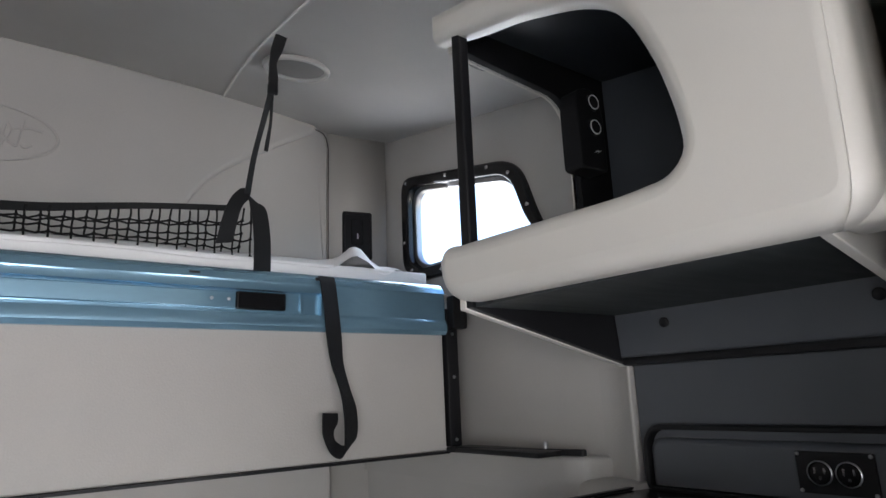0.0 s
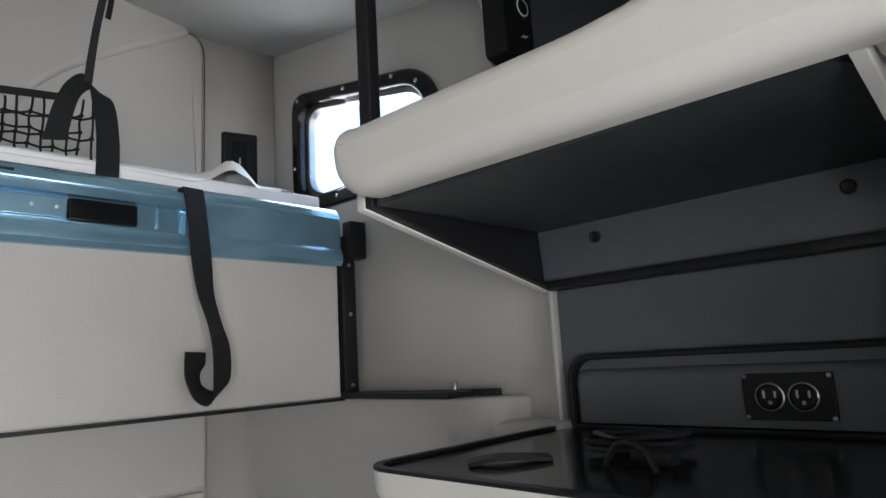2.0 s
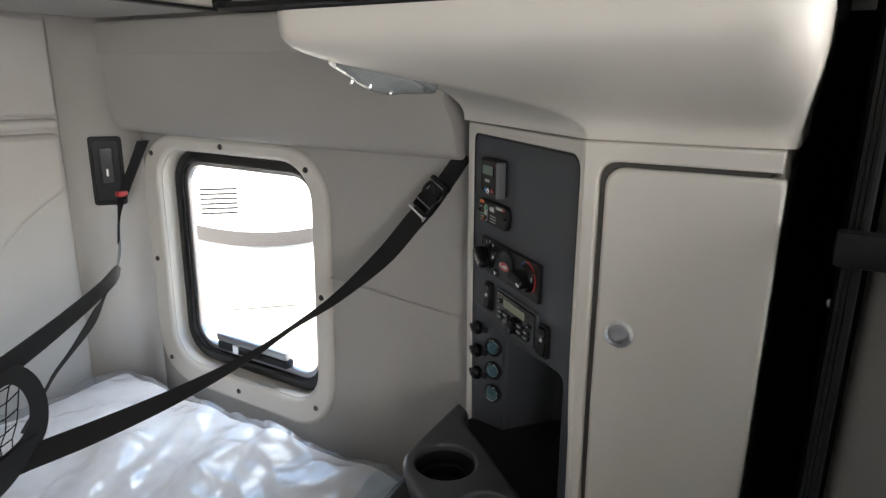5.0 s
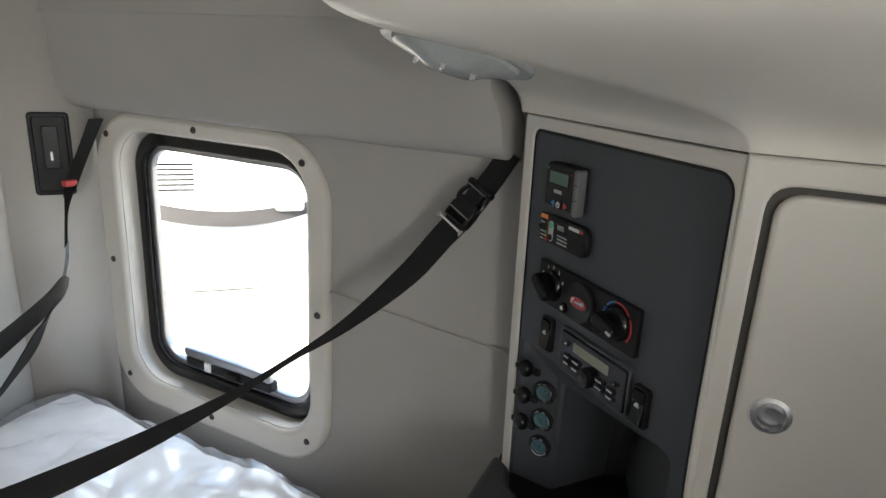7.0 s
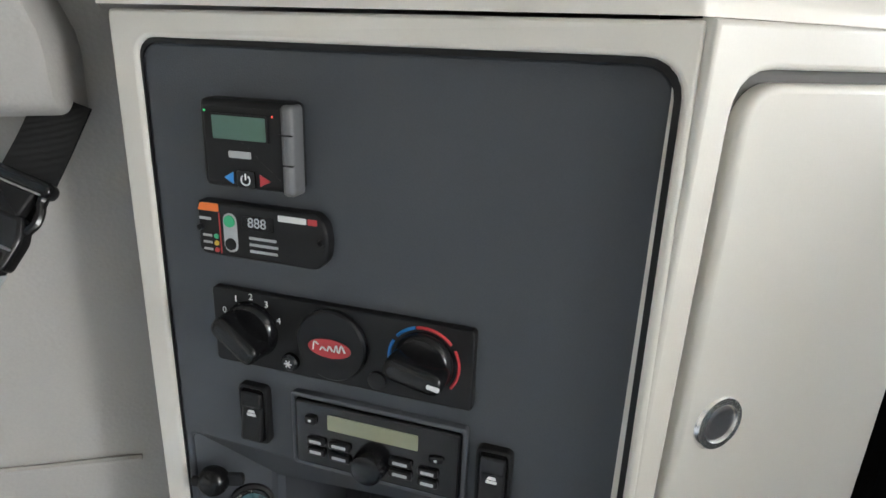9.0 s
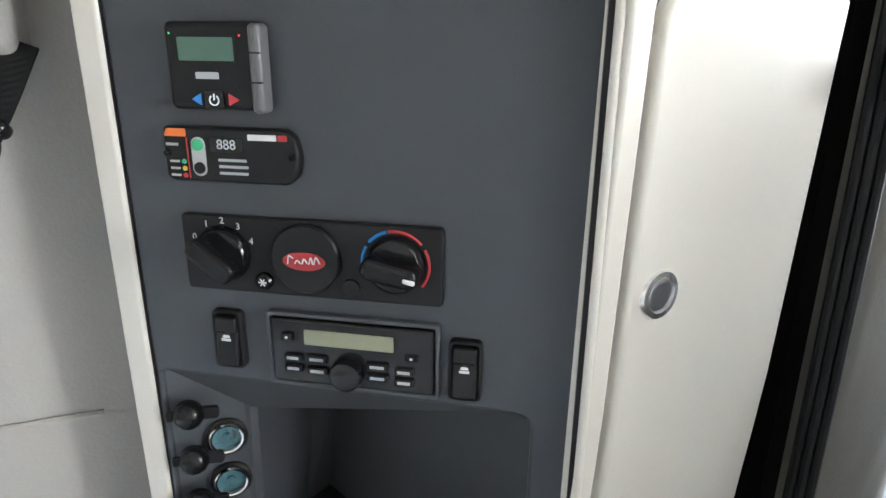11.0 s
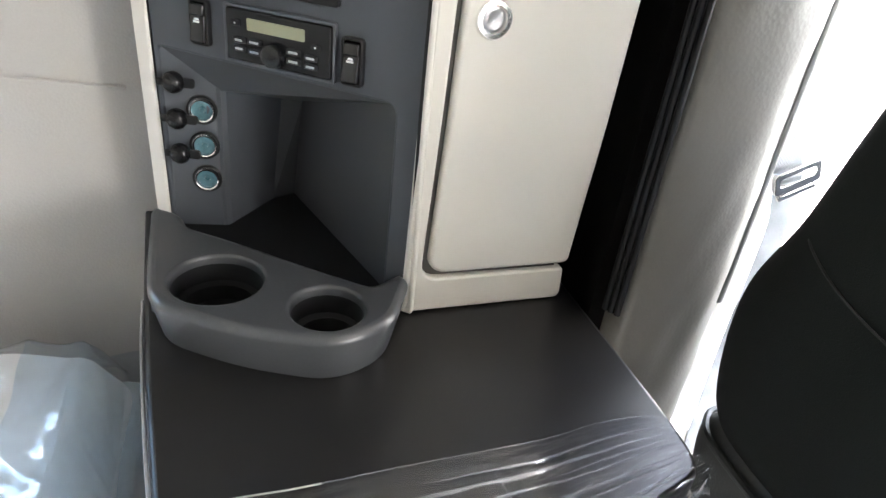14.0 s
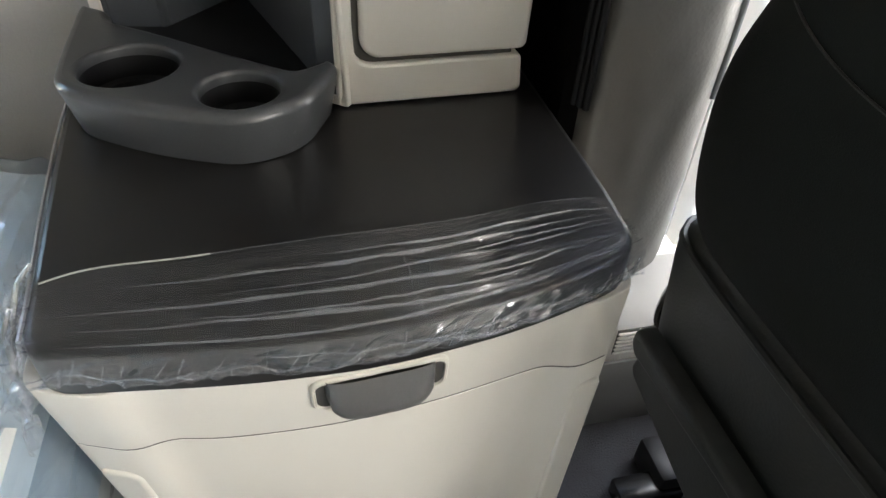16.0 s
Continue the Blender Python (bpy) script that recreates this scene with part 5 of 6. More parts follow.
# ---- upper bunk ----
bunk = thing("upper_bunk", (0.0, 1.6, 1.335), "folding upper bunk with a vinyl front and blue film-covered rail", "bunk")
part("front_panel", plate(rrect(-1.14, 1.338, 1.094, 1.615, 0.004), (), 0.02, facing_front(1.345), 0.004), VINYL, bunk, "flat beige vinyl front panel")
part("pan", box(-1.14, 1.135, 1.367, 1.80, 1.337, 1.70, 0.006), VINYL, bunk)
part("bottom_edge", box(-1.14, 1.096, 1.336, 1.36, 1.3315, 1.3365), BLACK, bunk)
RAIL = [(1.42, 1.715), (1.372, 1.722), (1.352, 1.716), (1.341, 1.704), (1.338, 1.694), (1.3395, 1.690), (1.337, 1.672), (1.338, 1.634), (1.336, 1.630), (1.3305, 1.618), (1.331, 1.606), (1.338, 1.597), (1.36, 1.594), (1.42, 1.594)]
CHAN = [(1.42, 1.715), (1.372, 1.722), (1.352, 1.716), (1.341, 1.704), (1.338, 1.694), (1.3395, 1.690), (1.337, 1.676), (1.352, 1.674), (1.352, 1.634), (1.336, 1.630), (1.3305, 1.618), (1.331, 1.606), (1.338, 1.597), (1.36, 1.594), (1.42, 1.594)]
ALONG = axes((0, 0, 0), (0, 1, 0), (0, 0, 1))
def rail(name, prof, x0, x1, label=""):
    return part(name, plate(prof[::-1], (), x1 - x0, Matrix.Translation((x1, 0, 0)) @ ALONG), BLUE, bunk, label)
rail("rail_end", RAIL, 0.778, 1.098, "blue film-covered rail end")
chan = rail("rail", CHAN, -1.14, 0.778, "blue film-covered aluminium rail")
part("slider", plate(rrect(-1.0, 1.6385, 0.602, 1.671, 0.002), (), 0.010, facing_front(1.3425), 0.002), BLUE, chan)
part("slider_cap", plate(rrect(0.603, 1.637, 0.703, 1.672, 0.004), (), 0.010, facing_front(1.3415), 0.003), GLOSS, chan, "smoked dark slider cap")
part("stop", plate(rrect(0.735, 1.64, 0.742, 1.670, 0.002), (), 0.008, facing_front(1.346), 0.001), BLUE, chan)
part("button", plate(rrect(0.512, 1.700, 0.532, 1.7045, 0.001), (), 0.004, facing_front(1.339), 0.001), BLACK, chan)
for x in (0.556, 0.588):
    screw(facing_front(1.3425) @ Matrix.Translation((x, 1.6555, 0)), chan, STEEL, 0.0035, "rivet")
part("end_bracket", box(1.100, 1.134, 1.338, 1.366, 1.345, 1.66, 0.004), BLACK, bunk, "black upright end bracket")
part("bracket_pad", box(1.108, 1.150, 1.318, 1.345, 1.612, 1.69, 0.004), BLACK, bunk)
part("bracket_foot", box(1.09, 1.165, 1.05, 1.345, 1.3345, 1.3455, 0.004), BLACK, bunk)
part("foot_rail", plate(rounded([(1.100, 1.33), (1.175, 1.02), (1.178, 1.005), (1.165, 1.005), (1.085, 1.33)][::-1], 0.008), (), 0.012, facing_up(1.347), 0.003), BLACK, bunk)
part("foot_pin", lathe([(0.005, 0.0), (0.005, 0.012), (0.003, 0.015), (0.0004, 0.015)], Matrix.Translation((1.15, 1.09, 1.346)), 14), STEEL, bunk)
for z in (1.36, 1.50, 1.60):
    screw(facing_front(1.338) @ Matrix.Translation((1.117, z, 0)), bunk, STEEL, 0.004)

# strap that hangs from the rail
hang = thing("bunk_strap", (0.78, 1.33, 1.41), "black webbing strap hanging from the bunk rail, curled at its end", "strap")
ex = (0.0185, 0.004, 0)
part("webbing", band([((0.789, 1.336, 1.712), (0.0190, 0.002, 0)), ((0.790, 1.328, 1.69), (0.018, 0.002, 0)), ((0.796, 1.324, 1.63), ex), ((0.801, 1.324, 1.582), ex), ((0.807, 1.322, 1.53), (0.0165, 0.006, 0)), ((0.818, 1.312, 1.48), (0.016, 0.009, 0)),
     ((0.824, 1.302, 1.44), (0.0185, 0.009, 0.001)), ((0.821, 1.292, 1.395), (0.0185, 0.009, 0.003)), ((0.812, 1.284, 1.370), (0.016, 0.010, 0.009)), ((0.795, 1.282, 1.361), (0.011, 0.013, 0.010)), ((0.779, 1.288, 1.372), (0.011, 0.013, 0.010)), ((0.774, 1.296, 1.396), (0.015, 0.009, 0.004)), ((0.780, 1.302, 1.416), (0.0185, 0.005, -0.001)), ((0.782, 1.305, 1.434), (0.0185, 0.005, -0.001))], 0.0028), STRAP, hang)
part("anchor", plate(rrect(0.766, 1.7035, 0.808, 1.710, 0.001), (), 0.006, facing_front(1.335), 0.001), BLACK, hang)

# upper mattress and its sheet
def upper_f(u, v):
    x = -1.12 + u * 2.23
    y = 1.405 + v * 0.385
    ed = min(1, (1 - u) / 0.05) ** 0.5 * min(1, v / 0.12 + 0.35) ** 0.6
    z = 1.716 + 0.055 * ed + 0.006 * wave(x * 6, y * 7, 1)
    if x > 0.82:
        z += 0.055 * max(0, wave(x * 13, y * 8, 4) + 0.35) * min(1, (x - 0.82) / 0.08) * min(1, (1 - u) / 0.03)
    return Vector((x, y, z))
part("upper_mattress", sheet(upper_f, 150, 22), MATTRESS, None, "white upper-bunk mattress with crumpled film at its end", "mattress")
part("mattress_border", plate(rrect(-1.12, 1.705, 1.10, 1.758, 0.006), (), 0.02, facing_front(1.408), 0.006), MATTRESS, bunk)

# net along the upper bunk
net = thing("bunk_net", (0.0, 1.42, 1.72), "black safety net with webbing edges on the upper bunk", "net")
bm = bmesh.new()
rnd = random.Random(3)
def net_pt(i, j, back, rows):
    x = 0.655 - 0.012 * back - i * 0.0365
    zt = 1.872 - 0.066 * min(1, max(0, 0.655 - x) / 0.5) ** 0.7
    f = j / rows
    foot = 1.760 if back else 1.722
    hang = -0.0035 * (1 if i % 1 else 0)
    return Vector((x + 0.0032 * wave(i * 1.9 + 3 * back, j * 1.1, 9), 1.421 + back * (0.010 + 0.035 * f) + 0.006 * wave(i * 0.5, j, 5), zt - f * (zt - foot) + hang + 0.003 * wave(i * 1.1, j * 2.7 + back, 2)))
for back, rows in ((0, 4), (1, 4)):
    for i in range(46):
        tube([net_pt(i, j * 0.5, back, rows) for j in range(2 * rows + 1)], 0.0020, 5, bm, 2)
    for j in range(1, rows if not back else rows + 1):
        tube([net_pt(i * 0.5, j, back, rows) for i in range(91)], 0.0020, 5, bm, 2)
    for i in range(46):
        for j in range(1, rows):
            c = net_pt(i, j, back, rows)
            tube([c - Vector((0.003, 0, 0.001)), c + Vector((0.003, 0, 0.001))], 0.0031, 5, bm, 1)
part("netting", bm, CORD, net, kind="stuff")
part("top_webbing", band([((0.625, 1.424, 1.862), (0, 0, 0.006)), ((0.45, 1.424, 1.842), (0, 0, 0.006)), ((0.25, 1.424, 1.812), (0, 0.002, 0.008)), ((0.05, 1.424, 1.803), (0, 0.002, 0.010)), ((-0.2, 1.424, 1.798), (0, 0.002, 0.012)), ((-0.9, 1.424, 1.796), (0, 0.002, 0.012))], 0.004), STRAP, net)
part("end_webbing", band([((0.598, 1.415, 1.782), (0.017, 0.0, 0.003)), ((0.612, 1.414, 1.85), (0.017, 0, 0.004)), ((0.630, 1.418, 1.885), (0.016, 0, -0.004)), ((0.648, 1.42, 1.893), (0.008, 0, -0.014)), ((0.668, 1.415, 1.862), (0.016, 0, 0.004)), ((0.676, 1.41, 1.80), (0.018, 0, 0.0)), ((0.674, 1.40, 1.725), (0.018, 0, 0))], 0.003), STRAP, net)
part("tether", band([((0.645, 1.42, 1.895), (0.007, 0.002, 0)), ((0.640, 1.37, 1.965), (0.006, 0.002, 0)), ((0.634, 1.30, 2.025), (0.006, 0.003, 0)), ((0.629, 1.250, 2.062), (0.007, 0.002, 0))], 0.002), STRAP, net)
part("tether_tail", band([((0.630, 1.255, 2.05), (0.004, 0.001, 0)), ((0.632, 1.262, 2.00), (0.003, 0.002, 0)), ((0.629, 1.268, 1.96), (0.004, 0.001, 0)), ((0.626, 1.268, 1.937), (0.004, 0.001, 0))], 0.002), STRAP, net)
part("tether_loop", band([((0.629, 1.250, 2.058), (0.008, 0.002, 0)), ((0.630, 1.248, 2.085), (0.010, 0.002, 0)), ((0.626, 1.240, 2.115), (0.008, 0.003, 0)), ((0.630, 1.232, 2.14), (0.012, 0.002, 0)), ((0.636, 1.225, 2.168), (0.012, 0.002, 0))], 0.003), STRAP, net)
part("tether_buckle", box(0.619, 0.639, 1.244, 1.252, 2.050, 2.072, 0.002), BLACK, net)

# ceiling speaker grille and ceiling lamps
def on_ceiling(x, y):
    return Matrix.Translation((x, y, ceiling_z(x, y) - 0.003)) @ Matrix.Rotation(math.pi - math.atan(0.19) * -1, 4, "X")
spk = thing("ceiling_speaker", (0.750, 1.412, ceiling_z(0.75, 1.412)), "round grey speaker grille in the ceiling", "speaker")
part("rim", lathe([(0.078, -0.003), (0.078, 0.006), (0.074, 0.009), (0.066, 0.006), (0.064, 0.0)], on_ceiling(0.750, 1.412), 44, cap=False), VINYL_UP, spk)
part("grille", lathe([(0.066, -0.002), (0.064, 0.003), (0.03, 0.006), (0.0005, 0.007)], on_ceiling(0.750, 1.412), 44), material("grey_mesh", (0.20, 0.19, 0.18), 0.7, vary=0.2, fine=900, bump=0.6), spk)
for x, y in ((0.19, 1.43), (1.0, 1.02)):
    cl = thing("ceiling_lamp", (x, y, ceiling_z(x, y)), "small clear ceiling lamp, switched off", "lamp", "ceiling lamps")
    part("bezel", lathe([(0.042, -0.003), (0.042, 0.004), (0.036, 0.006), (0.033, 0.002)], on_ceiling(x, y), 32, cap=False), CHROME, cl)
    part("lens", lathe([(0.035, 0.0), (0.033, 0.006), (0.02, 0.012), (0.0005, 0.014)], on_ceiling(x, y), 28), LENS, cl)

# bunk latches on the corner strips
def latch_at(m, w, h):
    lt = thing("bunk_latch", m.translation, "black recessed bunk latch with a small chrome lever", "latch", "bunk latches")
    part("frame", plate(rrect(-w / 2, -h / 2, w / 2, h / 2, 0.008), [rrect(-w / 2 + 0.009, -h / 2 + 0.010, w / 2 - 0.009, h / 2 - 0.010, 0.005)], 0.008, m, 0.003, 0.003, w=0.006), BLACK, lt)
    part("pocket", plate(rrect(-w / 2 + 0.007, -h / 2 + 0.008, w / 2 - 0.007, h / 2 - 0.008, 0.005), (), 0.004, m, w=0.0025), BLACK, lt)
    part("slide", plate(rrect(-w * 0.20, -h * 0.18, w * 0.20, h * 0.34, 0.003), (), 0.006, m, 0.002, w=0.006), GLOSS, lt)
    part("lever", plate(rrect(-0.0025, -0.012, 0.0025, 0.006, 0.002), (), 0.006, m, 0.001, w=0.009), CHROME, lt)
def strip_axes(a, b, t, z):
    a, b = Vector((*a, z)), Vector((*b, z))
    return axes(a.lerp(b, t), b - a, (0, 0, 1))
latch_at(strip_axes((1.072, 1.872), (1.2055, 1.772), 0.52, 0.992), 0.072, 0.165)
latch_at(strip_axes((1.030, 1.812), (1.2055, 1.765), 0.49, 1.942), 0.092, 0.150)

# ---- lower bunk ----
lb = thing("lower_bunk", (0.0, 1.35, FLOOR), "lower bunk base with a beige front", "bunk")
part("base", box(-1.15, 1.20, 0.865, 1.87, FLOOR, 0.27, 0.01), VINYL, lb)
def low_f(u, v):
    x, y = -1.13 + u * 2.31, 0.86 + v * 1.0
    ex, ey = min(1 - u, 1.0) * 2.31, min(v, 1 - v) * 1.0
    ed = (min(1, ex / 0.07) ** 0.5) * (min(1, ey / 0.06) ** 0.5)
    q = abs(math.sin((x + 0.35 * math.sin(y * 7)) * 13)) * abs(math.sin((y + 0.05 * math.sin(x * 11)) * 14))
    z = 0.31 + 0.165 * ed + 0.014 * q * ed + 0.012 * wave(x * 4, y * 4, 2)
    return Vector((x, y, z))
part("lower_mattress", sheet(low_f, 190, 90), MATTRESS, None, "white quilted mattress on the lower bunk, still in plastic", "mattress")
part("mattress_side", box(-1.12, 1.165, 0.855, 1.85, 0.272, 0.40, 0.03, seg=3), TICK_SIDE, lb)
def cover_f(u, v):
    x, y = -0.6 + u * 1.79, 0.835 + v * 1.03
    p = low_f(min(1, max(0, (x + 1.13) / 2.31)), min(1, max(0.0, (y - 0.86) / 1.0)))
    lift = 0.007 + 0.010 * (1 - min(1, 3 * abs(wave(x * 5 + y * 3, y * 4 - x, 6)))) ** 2 + 0.006 * (1 - min(1, 3 * abs(wave(x * 11 - y * 6, y * 9, 8)))) ** 2 + 0.004 * wave(x * 26, y * 24, 3)
    if y < 1.0 and x > 0.8:
        lift += 0.05 * max(0, wave(x * 7, y * 9, 12) + 0.4) * (1 - abs(y - 0.9) / 0.1 if y > 0.8 else 0)
    return Vector((x, y, max(p.z, 0.40) + lift))
cover = thing("mattress_cover", (0.3, 1.35, 0.48), "loose crumpled clear plastic over the lower mattress", "plastic cover")
part("top_sheet", sheet(lambda u, v: cover_f(u, 0.14 + 0.86 * v), 260, 140), COVER, cover)
part("front_roll", sheet(lambda u, v: cover_f(u, 0.14 * v), 260, 24), COVER_SIDE, cover, "blue-tinted film along the front edge")
part("hanging_edge", sheet(lambda u, v: cover_f(u, 0) + Vector((0, -0.006 - 0.008 * wave(u * 30, v * 3, 2) * v, -0.12 * v + 0.006 * wave(u * 18, v * 2, 5))), 160, 14), COVER_SIDE, cover, "blue-tinted hanging film")
tape = [(0.20 + 0.05 * k, 0.884 + 0.003 * wave(k * 0.7, 0.2, 3)) for k in range(12)]
part("edge_tape", band([((x, y, cover_f((x + 0.6) / 1.79, (y - 0.835) / 1.03).z + 0.004), (0.0, 0.0055, 0.002)) for x, y in tape], 0.0012), MATTRESS, cover, "pale tape along the mattress edge")

# lower bunk net with its straps
net2 = thing("bunk_net", (0.7, 1.4, 0.5), "black safety net and straps slung over the lower bunk", "net")
part("long_strap", band([((1.192, 0.866, 1.096), (0.006, 0.016, 0.006)), ((1.174, 0.884, 1.058), (0.005, 0.015, 0.008)), ((1.154, 0.909, 1.014), (0.004, 0.0155, 0.009)), ((1.138, 0.936, 0.977), (0.003, 0.014, 0.011)), ((1.112, 0.978, 0.917), (0.002, 0.012, 0.011)), ((1.07, 1.05, 0.84), (0.001, 0.006, 0.007)), ((1.03, 1.12, 0.782), (0.0, 0.002, 0.004)),
     ((0.985, 1.195, 0.72), (0.003, 0.002, 0.008)), ((0.90, 1.29, 0.655), (0.008, 0.004, 0.014)), ((0.80, 1.38, 0.605), (0.010, 0.006, 0.018)), ((0.72, 1.462, 0.565), (0.010, 0.006, 0.020)), ((0.66, 1.51, 0.54), (0.010, 0.010, 0.020))], 0.0025, 10), STRAP, net2)
mb = axes((1.152, 0.907, 1.020), (-0.30, -0.80, -0.35), (0.35, -0.48, 0.80))
bk = part("buckle", plate(rounded([(-0.0215, -0.026), (0.0215, -0.026), (0.0225, -0.004), (0.0165, 0.011), (-0.0165, 0.011), (-0.0225, -0.004)], 0.004), (), 0.013, mb, 0.004, w=0.010), GLOSS, net2, "black side-release buckle")
part("buckle_ridge", plate(rrect(-0.0195, -0.0125, 0.0195, -0.0105, 0.001), (), 0.003, mb, 0.0008, w=0.0115), STEEL, bk, "bright ridge")
part("buckle_slot", plate(rrect(-0.0165, -0.0225, 0.0165, -0.0145, 0.002), (), 0.002, mb, w=0.0104), RUBBER, bk)
part("buckle_tongue", plate(rounded([(-0.0125, 0.008), (0.0125, 0.008), (0.0145, 0.028), (-0.0145, 0.028)], 0.002), (), 0.009, mb, 0.002, w=0.009), BLACK, bk)
part("buckle_base", plate(rrect(-0.0235, 0.026, 0.0235, 0.037, 0.005), (), 0.012, mb, 0.004, w=0.011), GLOSS, bk)
# line highlight on the buckle base, made as a thin bright strip
part("base_highlight", plate(rrect(-0.0185, 0.0265, 0.0185, 0.0280, 0.0007), (), 0.002, mb, 0.0006, w=0.0118), STEEL, bk)
for sg in (-1, 1):
    part("buckle_prong", tube([mb @ Vector((sg * u, v, 0.005)) for u, v in ((0.0195, 0.029), (0.0185, 0.024), (0.0215, 0.017), (0.0225, 0.009), (0.0195, 0.002))], 0.0032, 8), GLOSS, bk)
    part("tag_end", plate(rounded([(sg * 0.0200, -0.0325), (sg * 0.0250, -0.0365), (sg * 0.0255, -0.0265), (sg * 0.0200, -0.0295)][::sg], 0.001), (), 0.002, mb, 0.0006, w=0.0115), SILVER, bk)
part("size_tag", plate(rrect(-0.0215, -0.0325, 0.0215, -0.0295, 0.0012), (), 0.002, mb, 0.0006, w=0.0115), WHITE, bk, "thin white tag across the strap")
part("corner_strap", band([((1.185, 1.735, 1.066), (0.012, -0.006, 0.0)), ((1.160, 1.735, 1.02), (0.012, -0.006, 0.003)), ((1.125, 1.728, 0.965), (0.011, -0.006, 0.003)), ((1.10, 1.715, 0.93), (0.009, -0.004, 0.003))], 0.003), STRAP, net2)
part("red_clip", box(1.098, 1.122, 1.716, 1.732, 0.945, 0.957, 0.003), RED, net2, "small red clip")
part("thin_strap", band([((1.105, 1.718, 0.94), (0.009, -0.003, 0.002)), ((1.07, 1.68, 0.905), (0.006, 0.003, 0.003)), ((1.02, 1.61, 0.87), (0.004, 0.002, 0.003))], 0.002), STRAP, net2)
part("clear_strap", band([((1.03, 1.62, 0.875), (0.004, 0.002, 0.003)), ((0.99, 1.565, 0.85), (0.008, 0.004, 0.006)), ((0.955, 1.53, 0.825), (0.012, 0.006, 0.008))], 0.0015), STRAP_GREY, net2, "pale clear strap")
part("edge_strap", band([((0.968, 1.532, 0.832), (0.005, 0.005, 0.006)), ((0.946, 1.517, 0.830), (0.007, 0.004, 0.018)), ((0.90, 1.508, 0.806), (0.009, 0.0, 0.021)), ((0.80, 1.500, 0.760), (0.010, 0.0, 0.024)), ((0.659, 1.490, 0.705), (0.010, 0.0, 0.027)), ((0.40, 1.46, 0.62), (0.010, 0.0, 0.027))], 0.003), STRAP, net2)
part("edge_loop", band([((0.918, 1.502, 0.806), (0.010, 0.002, 0.012)), ((0.901, 1.500, 0.789), (0.012, 0.002, 0.006)), ((0.876, 1.498, 0.755), (0.010, 0.002, -0.003)), ((0.835, 1.494, 0.718), (0.005, 0.002, -0.003)), ((0.796, 1.49, 0.686), (0.003, 0.002, -0.003)), ((0.76, 1.485, 0.645), (0.003, 0.003, -0.003)), ((0.725, 1.48, 0.605), (0.004, 0.003, -0.004))], 0.002), STRAP, net2)
part("end_loop", band([((0.690, 1.470, 0.715), (0.006, 0.0, 0.016)), ((0.722, 1.470, 0.722), (0.010, 0, 0.014)), ((0.744, 1.466, 0.695), (0.014, 0, 0.006)), ((0.750, 1.462, 0.650), (0.015, 0, -0.002)), ((0.735, 1.46, 0.605), (0.015, 0, -0.010)), ((0.700, 1.46, 0.578), (0.010, 0.0, -0.016)), ((0.65, 1.46, 0.56), (0.008, 0.0, -0.018))], 0.003), STRAP, net2)
part("corner_patch", band([((0.735, 1.452, 0.598), (0.004, 0.0, 0.010)), ((0.705, 1.452, 0.575), (0.010, 0.0, 0.028)), ((0.665, 1.452, 0.555), (0.012, 0.0, 0.034)), ((0.60, 1.452, 0.54), (0.012, 0, 0.03))], 0.004), STRAP, net2)
bm = bmesh.new()
def net2_pt(i, j):
    x, y = 0.735 - i * 0.020, 1.478 - i * 0.001
    return Vector((x + 0.008 * wave(i * .8, j * .9, 3) - 0.006 * j, y, 0.712 - 0.008 * i - j * 0.027 + 0.008 * wave(i * .6, j * .6, 7)))
for i in range(26):
    tube([net2_pt(i, j) for j in range(6)], 0.0013, 4, bm, 2)
for j in range(6):
    tube([net2_pt(i, j) for i in range(26)], 0.0013, 4, bm, 2)
part("netting", bm, CORD, net2, kind="stuff")


# ---- film over the worktop's front edge ----
BOWLINE = spline([(0.651, 0.789), (0.644, 0.72), (0.6365, 0.65), (0.634, 0.58), (0.638, 0.52), (0.6495, 0.455), (0.666, 0.40), (0.682, 0.356)], 10)
def ridge(x, y, z):
    """A sharp-crested fold."""
    return max(0.0, 1 - 2.6 * abs(wave(x, y, z))) ** 2
def film_f(u, v):
    k = u * (len(BOWLINE) - 1)
    i = min(int(k), len(BOWLINE) - 2)
    x, y = BOWLINE[i] + (BOWLINE[i + 1] - BOWLINE[i]) * (k - i)
    reach = 0.066 + 0.036 * math.sin(math.pi * min(1, u * 1.02)) ** 0.7 + 0.004 * wave(u * 7, 0.3)
    drop = 0.036 + 0.004 * wave(u * 9, 2.0)
    if v < 0.60:
        t = v / 0.60
        fan = t * (4.2 + 0.8 * u)
        fold = 0.0042 * ridge(fan * 1.6 + 0.35 * math.sin(u * 4), u * 0.9, 3) + 0.0020 * ridge(fan * 4.0, u * 1.7, 8) + 0.0010 * ridge(fan * 8, u * 4, 5)
        crease = 0.0016 * max(0.0, 1 - abs(u - 0.52 - 0.06 * t) / 0.006)
        return Vector((x + reach * (1 - t), y + 0.0015 * wave(u * 20, t * 9, 4), 0.6312 + (fold + crease) * min(1, 6 * (1 - t) + 0.3) * min(1, 5 * t + 0.15)))
    t = (v - 0.60) / 0.40
    puck = 0.0075 * ridge(u * 9 + t * 1.3, t * 1.6, 5) + 0.004 * ridge(u * 24 + t * 3, t * 3, 8) + 0.0015 * wave(u * 60, t * 6, 2)
    return Vector((x - 0.0015 - 0.003 * math.sin(t * math.pi) - puck * min(1, 3 * t) * (1 - 0.4 * t) + 0.013 * t * t, y + 0.002 * wave(u * 40, t * 5, 1), 0.6312 - drop * t + 0.003 * wave(u * 30, t * 3) * t))
